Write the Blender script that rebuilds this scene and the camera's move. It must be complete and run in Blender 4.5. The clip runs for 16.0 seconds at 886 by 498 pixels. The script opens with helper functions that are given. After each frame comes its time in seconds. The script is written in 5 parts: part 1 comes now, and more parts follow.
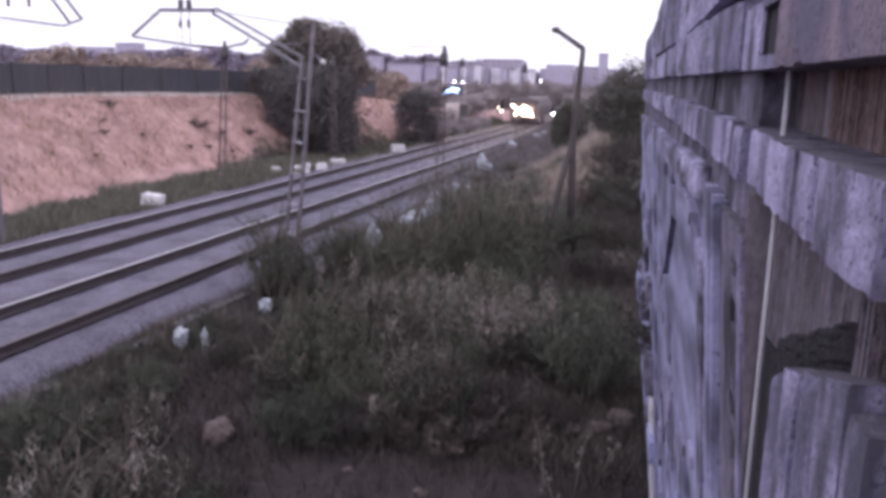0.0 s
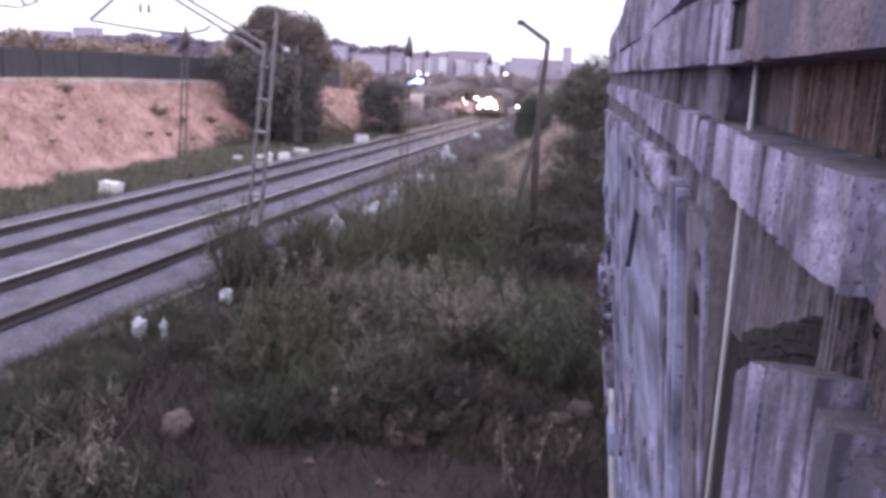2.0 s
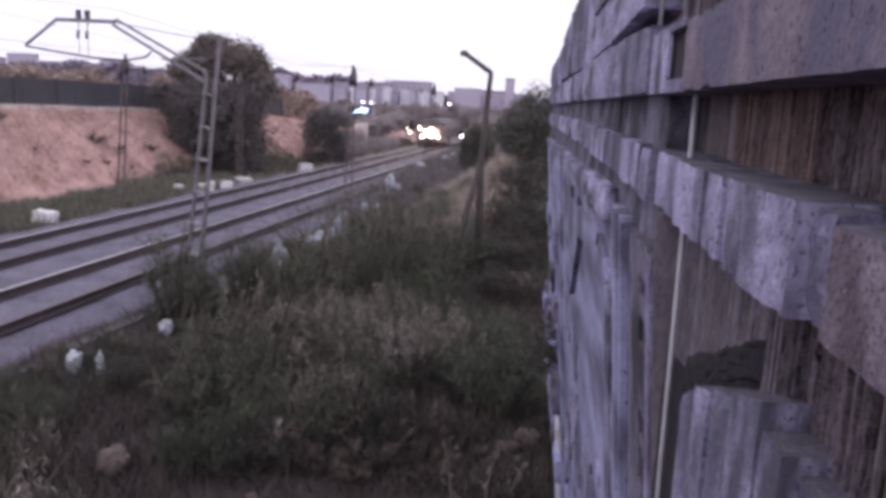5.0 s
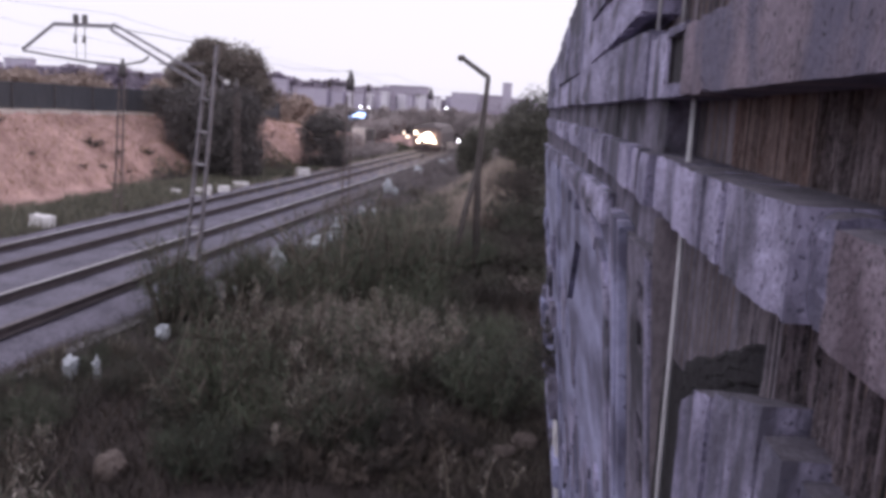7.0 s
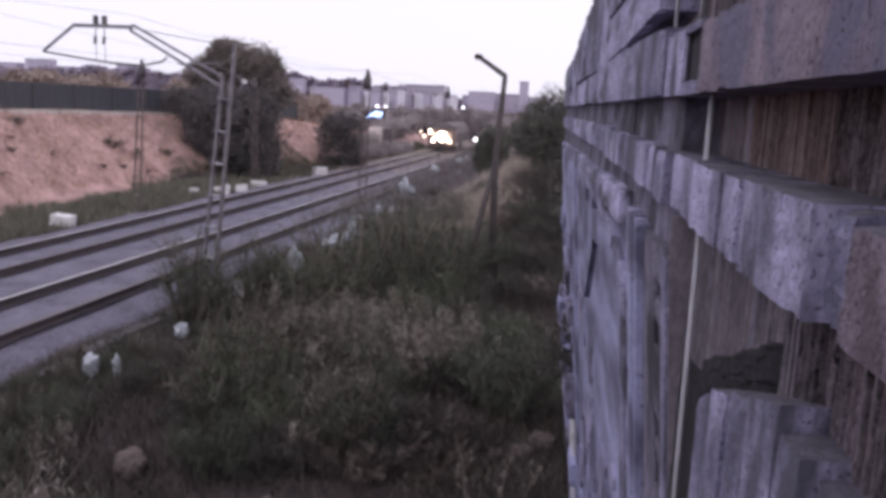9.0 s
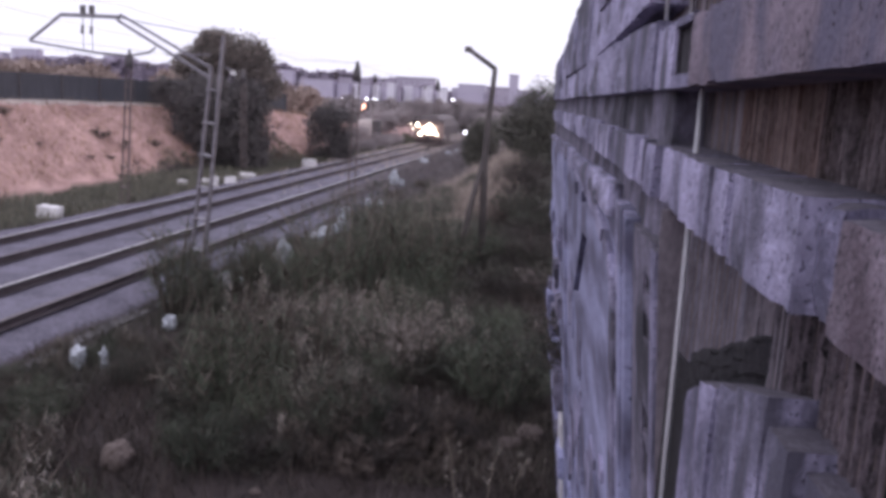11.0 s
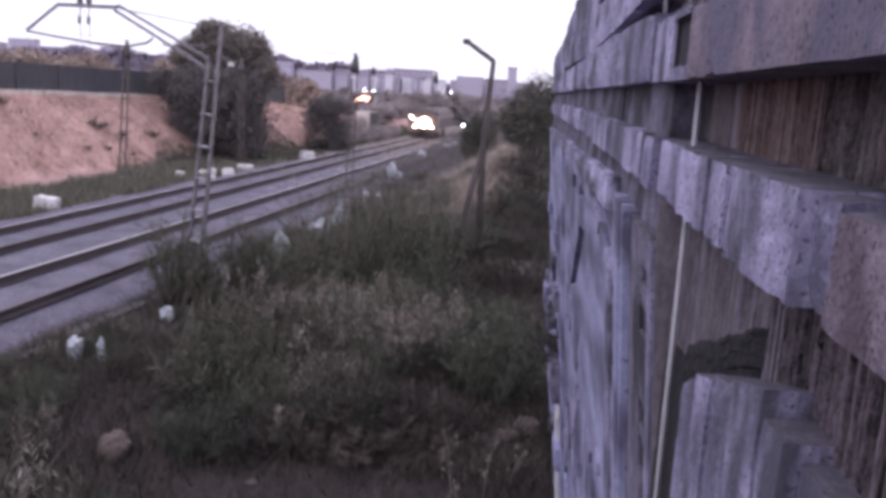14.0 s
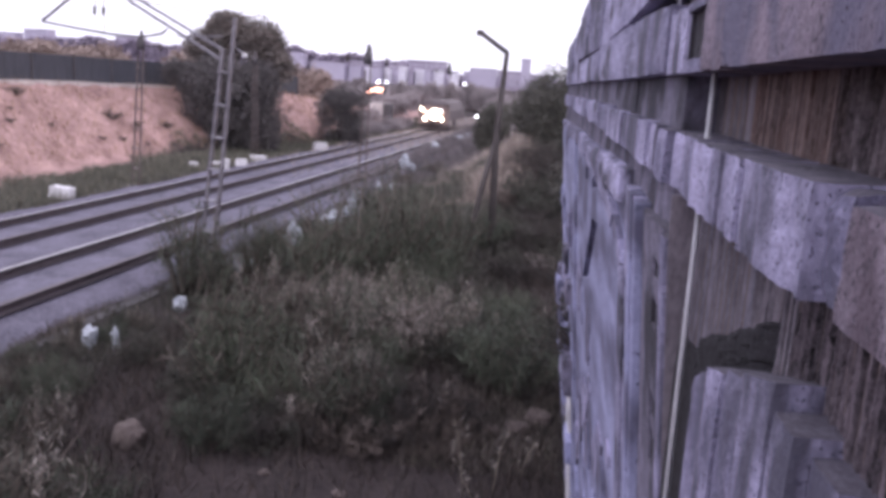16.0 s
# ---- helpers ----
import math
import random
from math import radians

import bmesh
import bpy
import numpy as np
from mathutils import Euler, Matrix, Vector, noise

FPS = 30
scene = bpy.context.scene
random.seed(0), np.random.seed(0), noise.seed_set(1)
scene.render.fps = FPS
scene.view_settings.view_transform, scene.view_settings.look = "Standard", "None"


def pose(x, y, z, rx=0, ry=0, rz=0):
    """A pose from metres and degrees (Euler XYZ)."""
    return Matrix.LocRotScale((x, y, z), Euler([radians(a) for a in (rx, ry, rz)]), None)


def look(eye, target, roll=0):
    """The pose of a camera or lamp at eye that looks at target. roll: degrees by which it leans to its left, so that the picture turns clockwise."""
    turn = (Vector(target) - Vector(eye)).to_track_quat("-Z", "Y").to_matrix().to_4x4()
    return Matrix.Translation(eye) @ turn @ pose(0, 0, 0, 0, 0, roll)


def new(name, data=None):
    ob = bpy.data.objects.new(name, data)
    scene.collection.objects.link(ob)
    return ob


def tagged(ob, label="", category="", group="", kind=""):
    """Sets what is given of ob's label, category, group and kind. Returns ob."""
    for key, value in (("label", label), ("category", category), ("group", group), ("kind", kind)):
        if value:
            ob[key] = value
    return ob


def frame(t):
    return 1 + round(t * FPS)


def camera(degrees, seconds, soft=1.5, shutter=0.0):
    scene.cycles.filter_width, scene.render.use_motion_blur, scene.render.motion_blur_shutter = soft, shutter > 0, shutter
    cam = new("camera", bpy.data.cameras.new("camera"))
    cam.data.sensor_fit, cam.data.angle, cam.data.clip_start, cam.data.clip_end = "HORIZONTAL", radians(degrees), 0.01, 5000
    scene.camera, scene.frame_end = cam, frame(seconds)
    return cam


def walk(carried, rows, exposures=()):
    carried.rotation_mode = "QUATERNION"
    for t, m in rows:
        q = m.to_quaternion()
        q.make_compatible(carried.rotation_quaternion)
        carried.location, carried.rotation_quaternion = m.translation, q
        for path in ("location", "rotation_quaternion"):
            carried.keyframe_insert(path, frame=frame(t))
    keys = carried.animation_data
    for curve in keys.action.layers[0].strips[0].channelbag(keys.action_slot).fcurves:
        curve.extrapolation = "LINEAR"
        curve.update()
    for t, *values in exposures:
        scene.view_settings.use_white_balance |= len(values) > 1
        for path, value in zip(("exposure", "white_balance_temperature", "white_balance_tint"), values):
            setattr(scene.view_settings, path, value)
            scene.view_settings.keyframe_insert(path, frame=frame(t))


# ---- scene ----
LENS = 56.83
cam = camera(LENS, 16.0, soft=4.0)
PATH = [
    (0, pose(0.0209, -0.0411, 4.3640, 78.2414, -1.2920, 11.9744)),
    (0.5, pose(0.0208, -0.0278, 4.3638, 77.7167, -1.5519, 11.6958)),
    (1, pose(0.0197, -0.0330, 4.3558, 76.9683, -1.7730, 11.7392)),
    (1.5, pose(0.0145, -0.0223, 4.3620, 77.1997, -1.8324, 10.5973)),
    (2, pose(0.0080, -0.0212, 4.3585, 77.7279, -2.3026, 9.5484)),
    (2.5, pose(0.0061, -0.0042, 4.3496, 78.4032, -3.3336, 7.4408)),
    (3, pose(0.0055, -0.0019, 4.3486, 78.6902, -2.8852, 7.4872)),
    (3.5, pose(0.0037, -0.0020, 4.3494, 79.1460, -2.9088, 6.8382)),
    (4, pose(0.0052, -0.0023, 4.3497, 79.4212, -2.8988, 5.8553)),
    (6.5, pose(0.0001, 0.0003, 4.3518, 80.3654, -2.6218, 5.7004)),
    (7, pose(0.0000, 0.0000, 4.3500, 80.2197, -2.7594, 5.5232)),
    (7.5, pose(0.0003, -0.0023, 4.3510, 80.2025, -2.4641, 5.9382)),
    (8, pose(0.0001, -0.0005, 4.3497, 80.1157, -2.6021, 5.4854)),
    (8.5, pose(0.0016, -0.0010, 4.3492, 80.1331, -2.6750, 5.7468)),
    (9, pose(0.0021, -0.0029, 4.3492, 80.0895, -2.5243, 6.6847)),
    (9.5, pose(0.0011, 0.0005, 4.3482, 79.7478, -2.7757, 6.1556)),
    (12, pose(0.0002, -0.0013, 4.3470, 79.5232, -2.8958, 5.9458)),
    (12.5, pose(0.0007, -0.0010, 4.3468, 79.3752, -2.9211, 5.9358)),
    (13, pose(0.0008, -0.0033, 4.3453, 79.2836, -2.9757, 6.0795)),
    (13.5, pose(0.0007, -0.0009, 4.3455, 79.3218, -3.0298, 6.2548)),
    (14, pose(0.0008, -0.0014, 4.3450, 79.1141, -3.1326, 5.8544)),
    (14.5, pose(0.0020, -0.0025, 4.3466, 79.0179, -2.8023, 6.4537)),
    (15, pose(0.0021, -0.0025, 4.3465, 78.7972, -2.8966, 6.5426)),
    (15.5, pose(0.0061, -0.0035, 4.3427, 78.5861, -3.2716, 6.4507)),
    (16, pose(0.0031, -0.0037, 4.3452, 78.4938, -3.2905, 6.7699)),
]
EXPOSURES = [(0, 0.80, 6060, 15), (1, 1.18, 6080, 16), (1.5, 1.19, 6100, 16), (2, 1.15, 6100, 16), (3, 1.06, 6120, 15), (4, 0.82, 6150, 14), (7, 0.53, 6290, 11), (9.5, 0.56, 6230, 11), (12, 0.71, 6060, 13), (14.5, 0.86, 6070, 14), (15.5, 1.0, 6080, 14), (16, 1.0, 6080, 14)]
walk(cam, PATH, EXPOSURES)

# ---- light: a bright evening sky after sunset, soft and even ----
world = bpy.data.worlds.new("dusk_sky")
world.use_nodes = True
scene.world = world
wn, wl = world.node_tree.nodes, world.node_tree.links
sky = wn.new("ShaderNodeTexSky")
sky.sky_type = "NISHITA"
sky.sun_disc = False
sky.sun_elevation = radians(6)
sky.sun_rotation = radians(60)
sky.dust_density = 3.0
SKY = 0.085
pale = wn.new("ShaderNodeMix")
pale.data_type = "RGBA"
pale.inputs["Factor"].default_value = 0.8
pale.inputs["B"].default_value = (9.9, 9.35, 10.6, 1)
wl.new(sky.outputs["Color"], pale.inputs["A"])
wl.new(pale.outputs["Result"], wn["Background"].inputs["Color"])
wn["Background"].inputs["Strength"].default_value = SKY
sun = new("sun", bpy.data.lights.new("sun", "SUN"))
sun.data.energy, sun.data.angle, sun.data.color = 0.55, radians(60), (1.0, 0.93, 0.92)
sun.matrix_world = look((-4, -32, 38), (0, 0, 0))


# ---- materials ----
def material(name, low, high, scale=4.0, fine=40.0, rough=0.85, bump=0.4, metal=0.0, stretch=(1, 1, 1), streak=None, island=0.0, obj=0.0, depth=0.02, pits=None, bounds=(0.47, 0.66)):
    """Two scales of noise between two colours, with relief; streak adds a third colour in drawn-out stains."""
    m = bpy.data.materials.new(name)
    m.use_nodes = True
    n, l = m.node_tree.nodes, m.node_tree.links
    b = n["Principled BSDF"]
    b.inputs["Roughness"].default_value, b.inputs["Metallic"].default_value = rough, metal
    co = n.new("ShaderNodeTexCoord")
    mp = n.new("ShaderNodeMapping")
    mp.inputs["Scale"].default_value = stretch
    geo = n.new("ShaderNodeNewGeometry")
    l.new(geo.outputs["Position"], mp.inputs["Vector"])
    big, small = n.new("ShaderNodeTexNoise"), n.new("ShaderNodeTexNoise")
    for node, s, d in ((big, scale, 5), (small, fine, 4)):
        node.inputs["Scale"].default_value, node.inputs["Detail"].default_value = s, d
        node.inputs["Roughness"].default_value = 0.65
        l.new(mp.outputs["Vector"], node.inputs["Vector"])
    mixv = n.new("ShaderNodeMath")
    mixv.operation = "MULTIPLY_ADD"
    mixv.inputs[1].default_value = 0.6
    half = n.new("ShaderNodeMath")
    half.operation = "MULTIPLY"
    half.inputs[1].default_value = 0.4
    l.new(small.outputs["Fac"], half.inputs[0])
    l.new(big.outputs["Fac"], mixv.inputs[0])
    l.new(half.outputs[0], mixv.inputs[2])
    value = mixv
    if island or obj:
        add = n.new("ShaderNodeMath")
        add.operation = "MULTIPLY_ADD"
        add.inputs[1].default_value = island or obj
        source = geo.outputs["Random Per Island"]
        if obj:
            info = n.new("ShaderNodeObjectInfo")
            source = info.outputs["Random"]
        if obj and island:
            both = n.new("ShaderNodeMath")
            both.operation = "ADD"
            l.new(geo.outputs["Random Per Island"], both.inputs[0])
            l.new(info.outputs["Random"], both.inputs[1])
            mean = n.new("ShaderNodeMath")
            mean.operation = "MULTIPLY"
            mean.inputs[1].default_value = 0.5
            l.new(both.outputs[0], mean.inputs[0])
            source = mean.outputs[0]
        l.new(source, add.inputs[0])
        sub = n.new("ShaderNodeMath")
        sub.operation = "SUBTRACT"
        sub.inputs[1].default_value = (island or obj) / 2
        l.new(mixv.outputs[0], sub.inputs[0])
        l.new(sub.outputs[0], add.inputs[2])
        value = add
    ramp = n.new("ShaderNodeValToRGB")
    ramp.color_ramp.elements[0].position, ramp.color_ramp.elements[0].color = 0.33, (*low, 1)
    ramp.color_ramp.elements[1].position, ramp.color_ramp.elements[1].color = 0.67, (*high, 1)
    l.new(value.outputs[0], ramp.inputs["Fac"])
    colour = ramp.outputs["Color"]
    if streak:
        st = n.new("ShaderNodeTexNoise")
        st.inputs["Scale"].default_value, st.inputs["Detail"].default_value = streak[3], 6
        sm = n.new("ShaderNodeMapping")
        sm.inputs["Scale"].default_value = streak[4]
        l.new(geo.outputs["Position"], sm.inputs["Vector"])
        l.new(sm.outputs["Vector"], st.inputs["Vector"])
        sr = n.new("ShaderNodeValToRGB")
        sr.color_ramp.elements[0].position, sr.color_ramp.elements[1].position = bounds
        mx = n.new("ShaderNodeMix")
        mx.data_type = "RGBA"
        l.new(st.outputs["Fac"], sr.inputs["Fac"])
        l.new(sr.outputs["Color"], mx.inputs["Factor"])
        l.new(colour, mx.inputs["A"])
        mx.inputs["B"].default_value = (*streak[:3], 1)
        colour = mx.outputs["Result"]
    if pits:
        pn = n.new("ShaderNodeTexNoise")
        pn.inputs["Scale"].default_value, pn.inputs["Detail"].default_value = pits[0], 3
        l.new(geo.outputs["Position"], pn.inputs["Vector"])
        pr = n.new("ShaderNodeValToRGB")
        pr.color_ramp.elements[0].position, pr.color_ramp.elements[1].position = pits[1], pits[1] + 0.07
        pm = n.new("ShaderNodeMix")
        pm.data_type = "RGBA"
        l.new(pn.outputs["Fac"], pr.inputs["Fac"])
        l.new(pr.outputs["Color"], pm.inputs["Factor"])
        l.new(colour, pm.inputs["A"])
        pm.inputs["B"].default_value = (low[0] * 0.5, low[1] * 0.5, low[2] * 0.5, 1)
        colour = pm.outputs["Result"]
    l.new(colour, b.inputs["Base Color"])
    if bump:
        bp = n.new("ShaderNodeBump")
        bp.inputs["Strength"].default_value, bp.inputs["Distance"].default_value = bump, depth
        l.new(mixv.outputs[0], bp.inputs["Height"])
        l.new(bp.outputs["Normal"], b.inputs["Normal"])
    return m


def glow(name, colour, strength):
    m = bpy.data.materials.new(name)
    m.use_nodes = True
    b = m.node_tree.nodes["Principled BSDF"]
    b.inputs["Base Color"].default_value = (*colour, 1)
    b.inputs["Emission Color"].default_value = (*colour, 1)
    b.inputs["Emission Strength"].default_value = strength
    return m


def leafy(name, low, high, island=0.6, obj=0.0):
    return material(name, low, high, scale=1.2, fine=9, rough=0.75, bump=0, island=island, obj=obj)


CONCRETE = material("weathered_concrete", (0.135, 0.126, 0.198), (0.49, 0.455, 0.655), 9, 80, 0.9, 1.0, stretch=(1, 0.5, 0.6), streak=(0.085, 0.08, 0.115, 6.0, (1.5, 1.0, 0.42)), obj=0.26, depth=0.02, pits=(95, 0.59), bounds=(0.45, 0.60))
PINK_CONCRETE = material("pinkish_rough_concrete", (0.125, 0.103, 0.132), (0.41, 0.335, 0.41), 12, 85, 0.95, 1.0, streak=(0.12, 0.09, 0.115, 8.0, (1, 1.2, 0.4)), obj=0.1, depth=0.025, pits=(105, 0.575), bounds=(0.46, 0.62))
CONCRETE_FAR = material("blotched_concrete", (0.125, 0.118, 0.185), (0.47, 0.44, 0.635), 8, 60, 0.9, 1.0, stretch=(1, 0.22, 0.9), streak=(0.075, 0.07, 0.10, 5.0, (1.5, 0.30, 0.8)), obj=0.3, depth=0.02, pits=(34, 0.62), bounds=(0.47, 0.60))
PLASTER = material("blue_grey_render", (0.20, 0.205, 0.325), (0.42, 0.42, 0.63), 5, 60, 0.85, 0.6, stretch=(1, 0.2, 0.7), streak=(0.11, 0.105, 0.165, 3.6, (1, 0.25, 0.7)), depth=0.012, pits=(26, 0.63), bounds=(0.43, 0.61))
RECESS = material("dark_brown_recess", (0.045, 0.032, 0.031), (0.18, 0.132, 0.125), 6, 60, 0.95, 0.8, stretch=(1, 3, 0.25), depth=0.01)
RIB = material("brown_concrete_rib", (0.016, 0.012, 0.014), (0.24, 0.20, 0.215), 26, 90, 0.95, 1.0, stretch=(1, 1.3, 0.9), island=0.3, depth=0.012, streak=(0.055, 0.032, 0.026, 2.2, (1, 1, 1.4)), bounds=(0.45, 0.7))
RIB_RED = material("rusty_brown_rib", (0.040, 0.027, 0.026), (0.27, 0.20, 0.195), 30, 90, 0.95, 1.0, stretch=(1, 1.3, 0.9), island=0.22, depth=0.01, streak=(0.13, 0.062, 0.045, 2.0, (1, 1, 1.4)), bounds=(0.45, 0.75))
# lower ribs hold the overhanging band's shade in their dark colour
RIB_LOW = material("shaded_concrete_rib", (0.006, 0.005, 0.007), (0.19, 0.156, 0.18), 34, 110, 0.95, 1.0, stretch=(1, 1.5, 0.9), island=0.35, depth=0.012)
RIB_SPECKLED = material("speckled_grey_rib", (0.030, 0.026, 0.034), (0.23, 0.204, 0.235), 16, 90, 0.95, 1.0, stretch=(1, 1.2, 0.6), island=0.3, depth=0.012)
SPECKLED_RECESS = material("speckled_grey_recess", (0.033, 0.030, 0.041), (0.205, 0.186, 0.232), 26, 120, 0.95, 1.0, stretch=(1, 0.9, 0.7), island=0.12, depth=0.012)
FASCIA = material("pink_and_grey_fascia", (0.08, 0.066, 0.090), (0.345, 0.28, 0.345), 7, 70, 0.95, 1.0, stretch=(1, 1.2, 0.8), streak=(0.14, 0.128, 0.19, 4.0, (1, 1.6, 0.7)), depth=0.025, pits=(75, 0.61), bounds=(0.44, 0.58))
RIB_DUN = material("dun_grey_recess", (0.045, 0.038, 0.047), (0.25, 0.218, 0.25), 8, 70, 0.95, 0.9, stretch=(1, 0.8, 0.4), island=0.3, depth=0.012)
# pilaster stains, and the shade painted under the middle band
STAIN_AND_SHADE = material("stained_and_shaded_concrete", (0.055, 0.050, 0.07), (0.27, 0.245, 0.335), 10, 70, 0.95, 1.0, stretch=(1, 0.7, 0.8), streak=(0.04, 0.037, 0.05, 5.0, (1.2, 0.8, 0.6)), depth=0.02, bounds=(0.46, 0.6))
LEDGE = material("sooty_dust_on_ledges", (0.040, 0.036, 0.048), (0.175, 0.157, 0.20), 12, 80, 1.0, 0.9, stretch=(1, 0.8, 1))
# near-black that paints the shade within the wall's openings
SOCKET_SHADE = material("painted_socket_shade", (0.015, 0.014, 0.018), (0.06, 0.054, 0.066), 12, 80, 1.0, 0.8)
# black of the lower patch and of the painted shade beside the rod
PATCH_AND_SHADE = material("black_patch_and_shade", (0.009, 0.0085, 0.011), (0.036, 0.032, 0.039), 30, 120, 1.0, 1.0)
ROD = material("pale_steel_rod", (0.34, 0.33, 0.36), (0.52, 0.51, 0.55), 20, 90, 0.6, 0.2)
def ground_material(layers):
    """Blends earth, ballast and clay by two weights of the ground mesh, with a ragged border."""
    m = bpy.data.materials.new("ground_layers")
    m.use_nodes = True
    n, l = m.node_tree.nodes, m.node_tree.links
    b = n["Principled BSDF"]
    b.inputs["Roughness"].default_value = 0.95
    geo = n.new("ShaderNodeNewGeometry")
    base = None
    for k, (low, high, scale, fine, weight) in enumerate(layers):
        big, small = n.new("ShaderNodeTexNoise"), n.new("ShaderNodeTexNoise")
        for node, s in ((big, scale), (small, fine)):
            node.inputs["Scale"].default_value, node.inputs["Detail"].default_value, node.inputs["Roughness"].default_value = s, 6, 0.65
            l.new(geo.outputs["Position"], node.inputs["Vector"])
        mixv = n.new("ShaderNodeMath")
        mixv.operation = "ADD"
        l.new(big.outputs["Fac"], mixv.inputs[0])
        l.new(small.outputs["Fac"], mixv.inputs[1])
        ramp_node = n.new("ShaderNodeMapRange")
        ramp_node.inputs["From Min"].default_value, ramp_node.inputs["From Max"].default_value = 0.7, 1.3
        l.new(mixv.outputs[0], ramp_node.inputs["Value"])
        colour = n.new("ShaderNodeMix")
        colour.data_type = "RGBA"
        colour.inputs["A"].default_value, colour.inputs["B"].default_value = (*low, 1), (*high, 1)
        l.new(ramp_node.outputs["Result"], colour.inputs["Factor"])
        if k == 0:
            base, relief = colour.outputs["Result"], mixv
            continue
        at = n.new("ShaderNodeAttribute")
        at.attribute_name = weight
        jag = n.new("ShaderNodeMath")
        jag.operation = "MULTIPLY_ADD"
        jag.inputs[1].default_value = 0.7
        l.new(small.outputs["Fac"], jag.inputs[0])
        l.new(at.outputs["Fac"], jag.inputs[2])
        edge = n.new("ShaderNodeMapRange")
        edge.inputs["From Min"].default_value, edge.inputs["From Max"].default_value = 0.72, 0.98
        l.new(jag.outputs[0], edge.inputs["Value"])
        mx = n.new("ShaderNodeMix")
        mx.data_type = "RGBA"
        l.new(edge.outputs["Result"], mx.inputs["Factor"])
        l.new(base, mx.inputs["A"])
        l.new(colour.outputs["Result"], mx.inputs["B"])
        base = mx.outputs["Result"]
    l.new(base, b.inputs["Base Color"])
    bp = n.new("ShaderNodeBump")
    bp.inputs["Strength"].default_value, bp.inputs["Distance"].default_value = 0.9, 0.08
    l.new(relief.outputs[0], bp.inputs["Height"])
    l.new(bp.outputs["Normal"], b.inputs["Normal"])
    return m


GROUND = ground_material((
    ((0.020, 0.015, 0.015), (0.074, 0.056, 0.055), 0.8, 9, ""),
    ((0.074, 0.069, 0.093), (0.225, 0.207, 0.268), 1.0, 16, "ballast"),
    ((0.21, 0.121, 0.112), (0.60, 0.395, 0.362), 0.6, 2.2, "clay")))
RAIL_STEEL = material("rusty_rail_side", (0.045, 0.036, 0.042), (0.095, 0.075, 0.085), 4, 60, 0.7, 0.3, metal=0.3)
RAIL_HEAD = material("polished_rail_head", (0.42, 0.40, 0.40), (0.62, 0.60, 0.60), 8, 80, 0.35, 0.1, metal=0.8)
RAIL_DULL = material("darker_rail_head", (0.10, 0.085, 0.09), (0.20, 0.17, 0.175), 8, 80, 0.6, 0.2, metal=0.4)
SLEEPER = material("concrete_sleeper", (0.14, 0.13, 0.14), (0.30, 0.28, 0.29), 3, 40, 0.9, 0.4)
DIRTY_LID = material("dirty_concrete_lid", (0.06, 0.055, 0.06), (0.17, 0.155, 0.165), 3, 30, 0.95, 0.5)
GALV = material("galvanised_steel", (0.13, 0.12, 0.14), (0.30, 0.28, 0.31), 6, 60, 0.55, 0.2, metal=0.5)
# far mast steel, its pale brown standing in for haze
HAZED_STEEL = material("hazed_brown_steel", (0.09, 0.07, 0.068), (0.19, 0.15, 0.145), 5, 50, 0.9, 0.3)
DARK_STEEL = material("dark_weathered_steel", (0.06, 0.055, 0.06), (0.14, 0.125, 0.13), 5, 50, 0.7, 0.3, metal=0.3)
POST = material("weathered_lamp_post", (0.04, 0.034, 0.034), (0.11, 0.093, 0.09), 3, 40, 0.85, 0.4)
CERAMIC = material("brown_insulator", (0.05, 0.035, 0.035), (0.10, 0.07, 0.07), 10, 60, 0.3, 0.0)
FENCE_GREEN = material("dark_slate_screen", (0.042, 0.044, 0.055), (0.085, 0.086, 0.104), 1.5, 30, 0.85, 0.3, stretch=(4, 4, 0.5))
KERB = material("pale_kerb", (0.45, 0.40, 0.38), (0.72, 0.66, 0.63), 1, 20, 0.9, 0.4)
WHITE_BAG = material("white_plastic", (0.26, 0.28, 0.32), (0.60, 0.62, 0.67), 6, 40, 0.45, 0.5)
WHITE_STONE = material("white_painted_concrete", (0.48, 0.46, 0.47), (0.78, 0.76, 0.77), 4, 40, 0.8, 0.4)
STONE = material("tan_stone", (0.07, 0.055, 0.052), (0.18, 0.143, 0.132), 5, 40, 0.95, 0.8)
BARK = material("dark_bark", (0.03, 0.024, 0.02), (0.09, 0.07, 0.058), 6, 40, 0.95, 0.8)
TWIG = material("grey_twig", (0.07, 0.055, 0.045), (0.17, 0.14, 0.12), 6, 40, 0.9, 0.0, island=0.5)
PALE_TWIG = material("pale_dry_stem", (0.13, 0.108, 0.088), (0.27, 0.23, 0.19), 6, 40, 0.9, 0.0)
LEAF = leafy("scrub_leaf", (0.027, 0.034, 0.023), (0.098, 0.112, 0.078), 0.4, 0.9)
LEAF_PALE = leafy("greyish_leaf", (0.040, 0.050, 0.034), (0.128, 0.148, 0.100), 0.4, 0.9)
LEAF_DUSTY = leafy("dusty_grey_leaf", (0.062, 0.064, 0.053), (0.17, 0.165, 0.138), 0.4, 0.7)
LEAF_OLIVE = leafy("olive_leaf", (0.025, 0.027, 0.021), (0.080, 0.079, 0.062), 0.4, 0.9)
UNDERGROWTH = leafy("withered_undergrowth", (0.023, 0.018, 0.016), (0.088, 0.068, 0.059), 0.6)
LEAF_TREE = leafy("slope_tree_leaf", (0.070, 0.068, 0.059), (0.145, 0.137, 0.115))
# these two crowns are lightened, with haze put into the leaf colour
LEAF_TOP = leafy("hazed_brown_leaf", (0.098, 0.083, 0.076), (0.245, 0.207, 0.183))
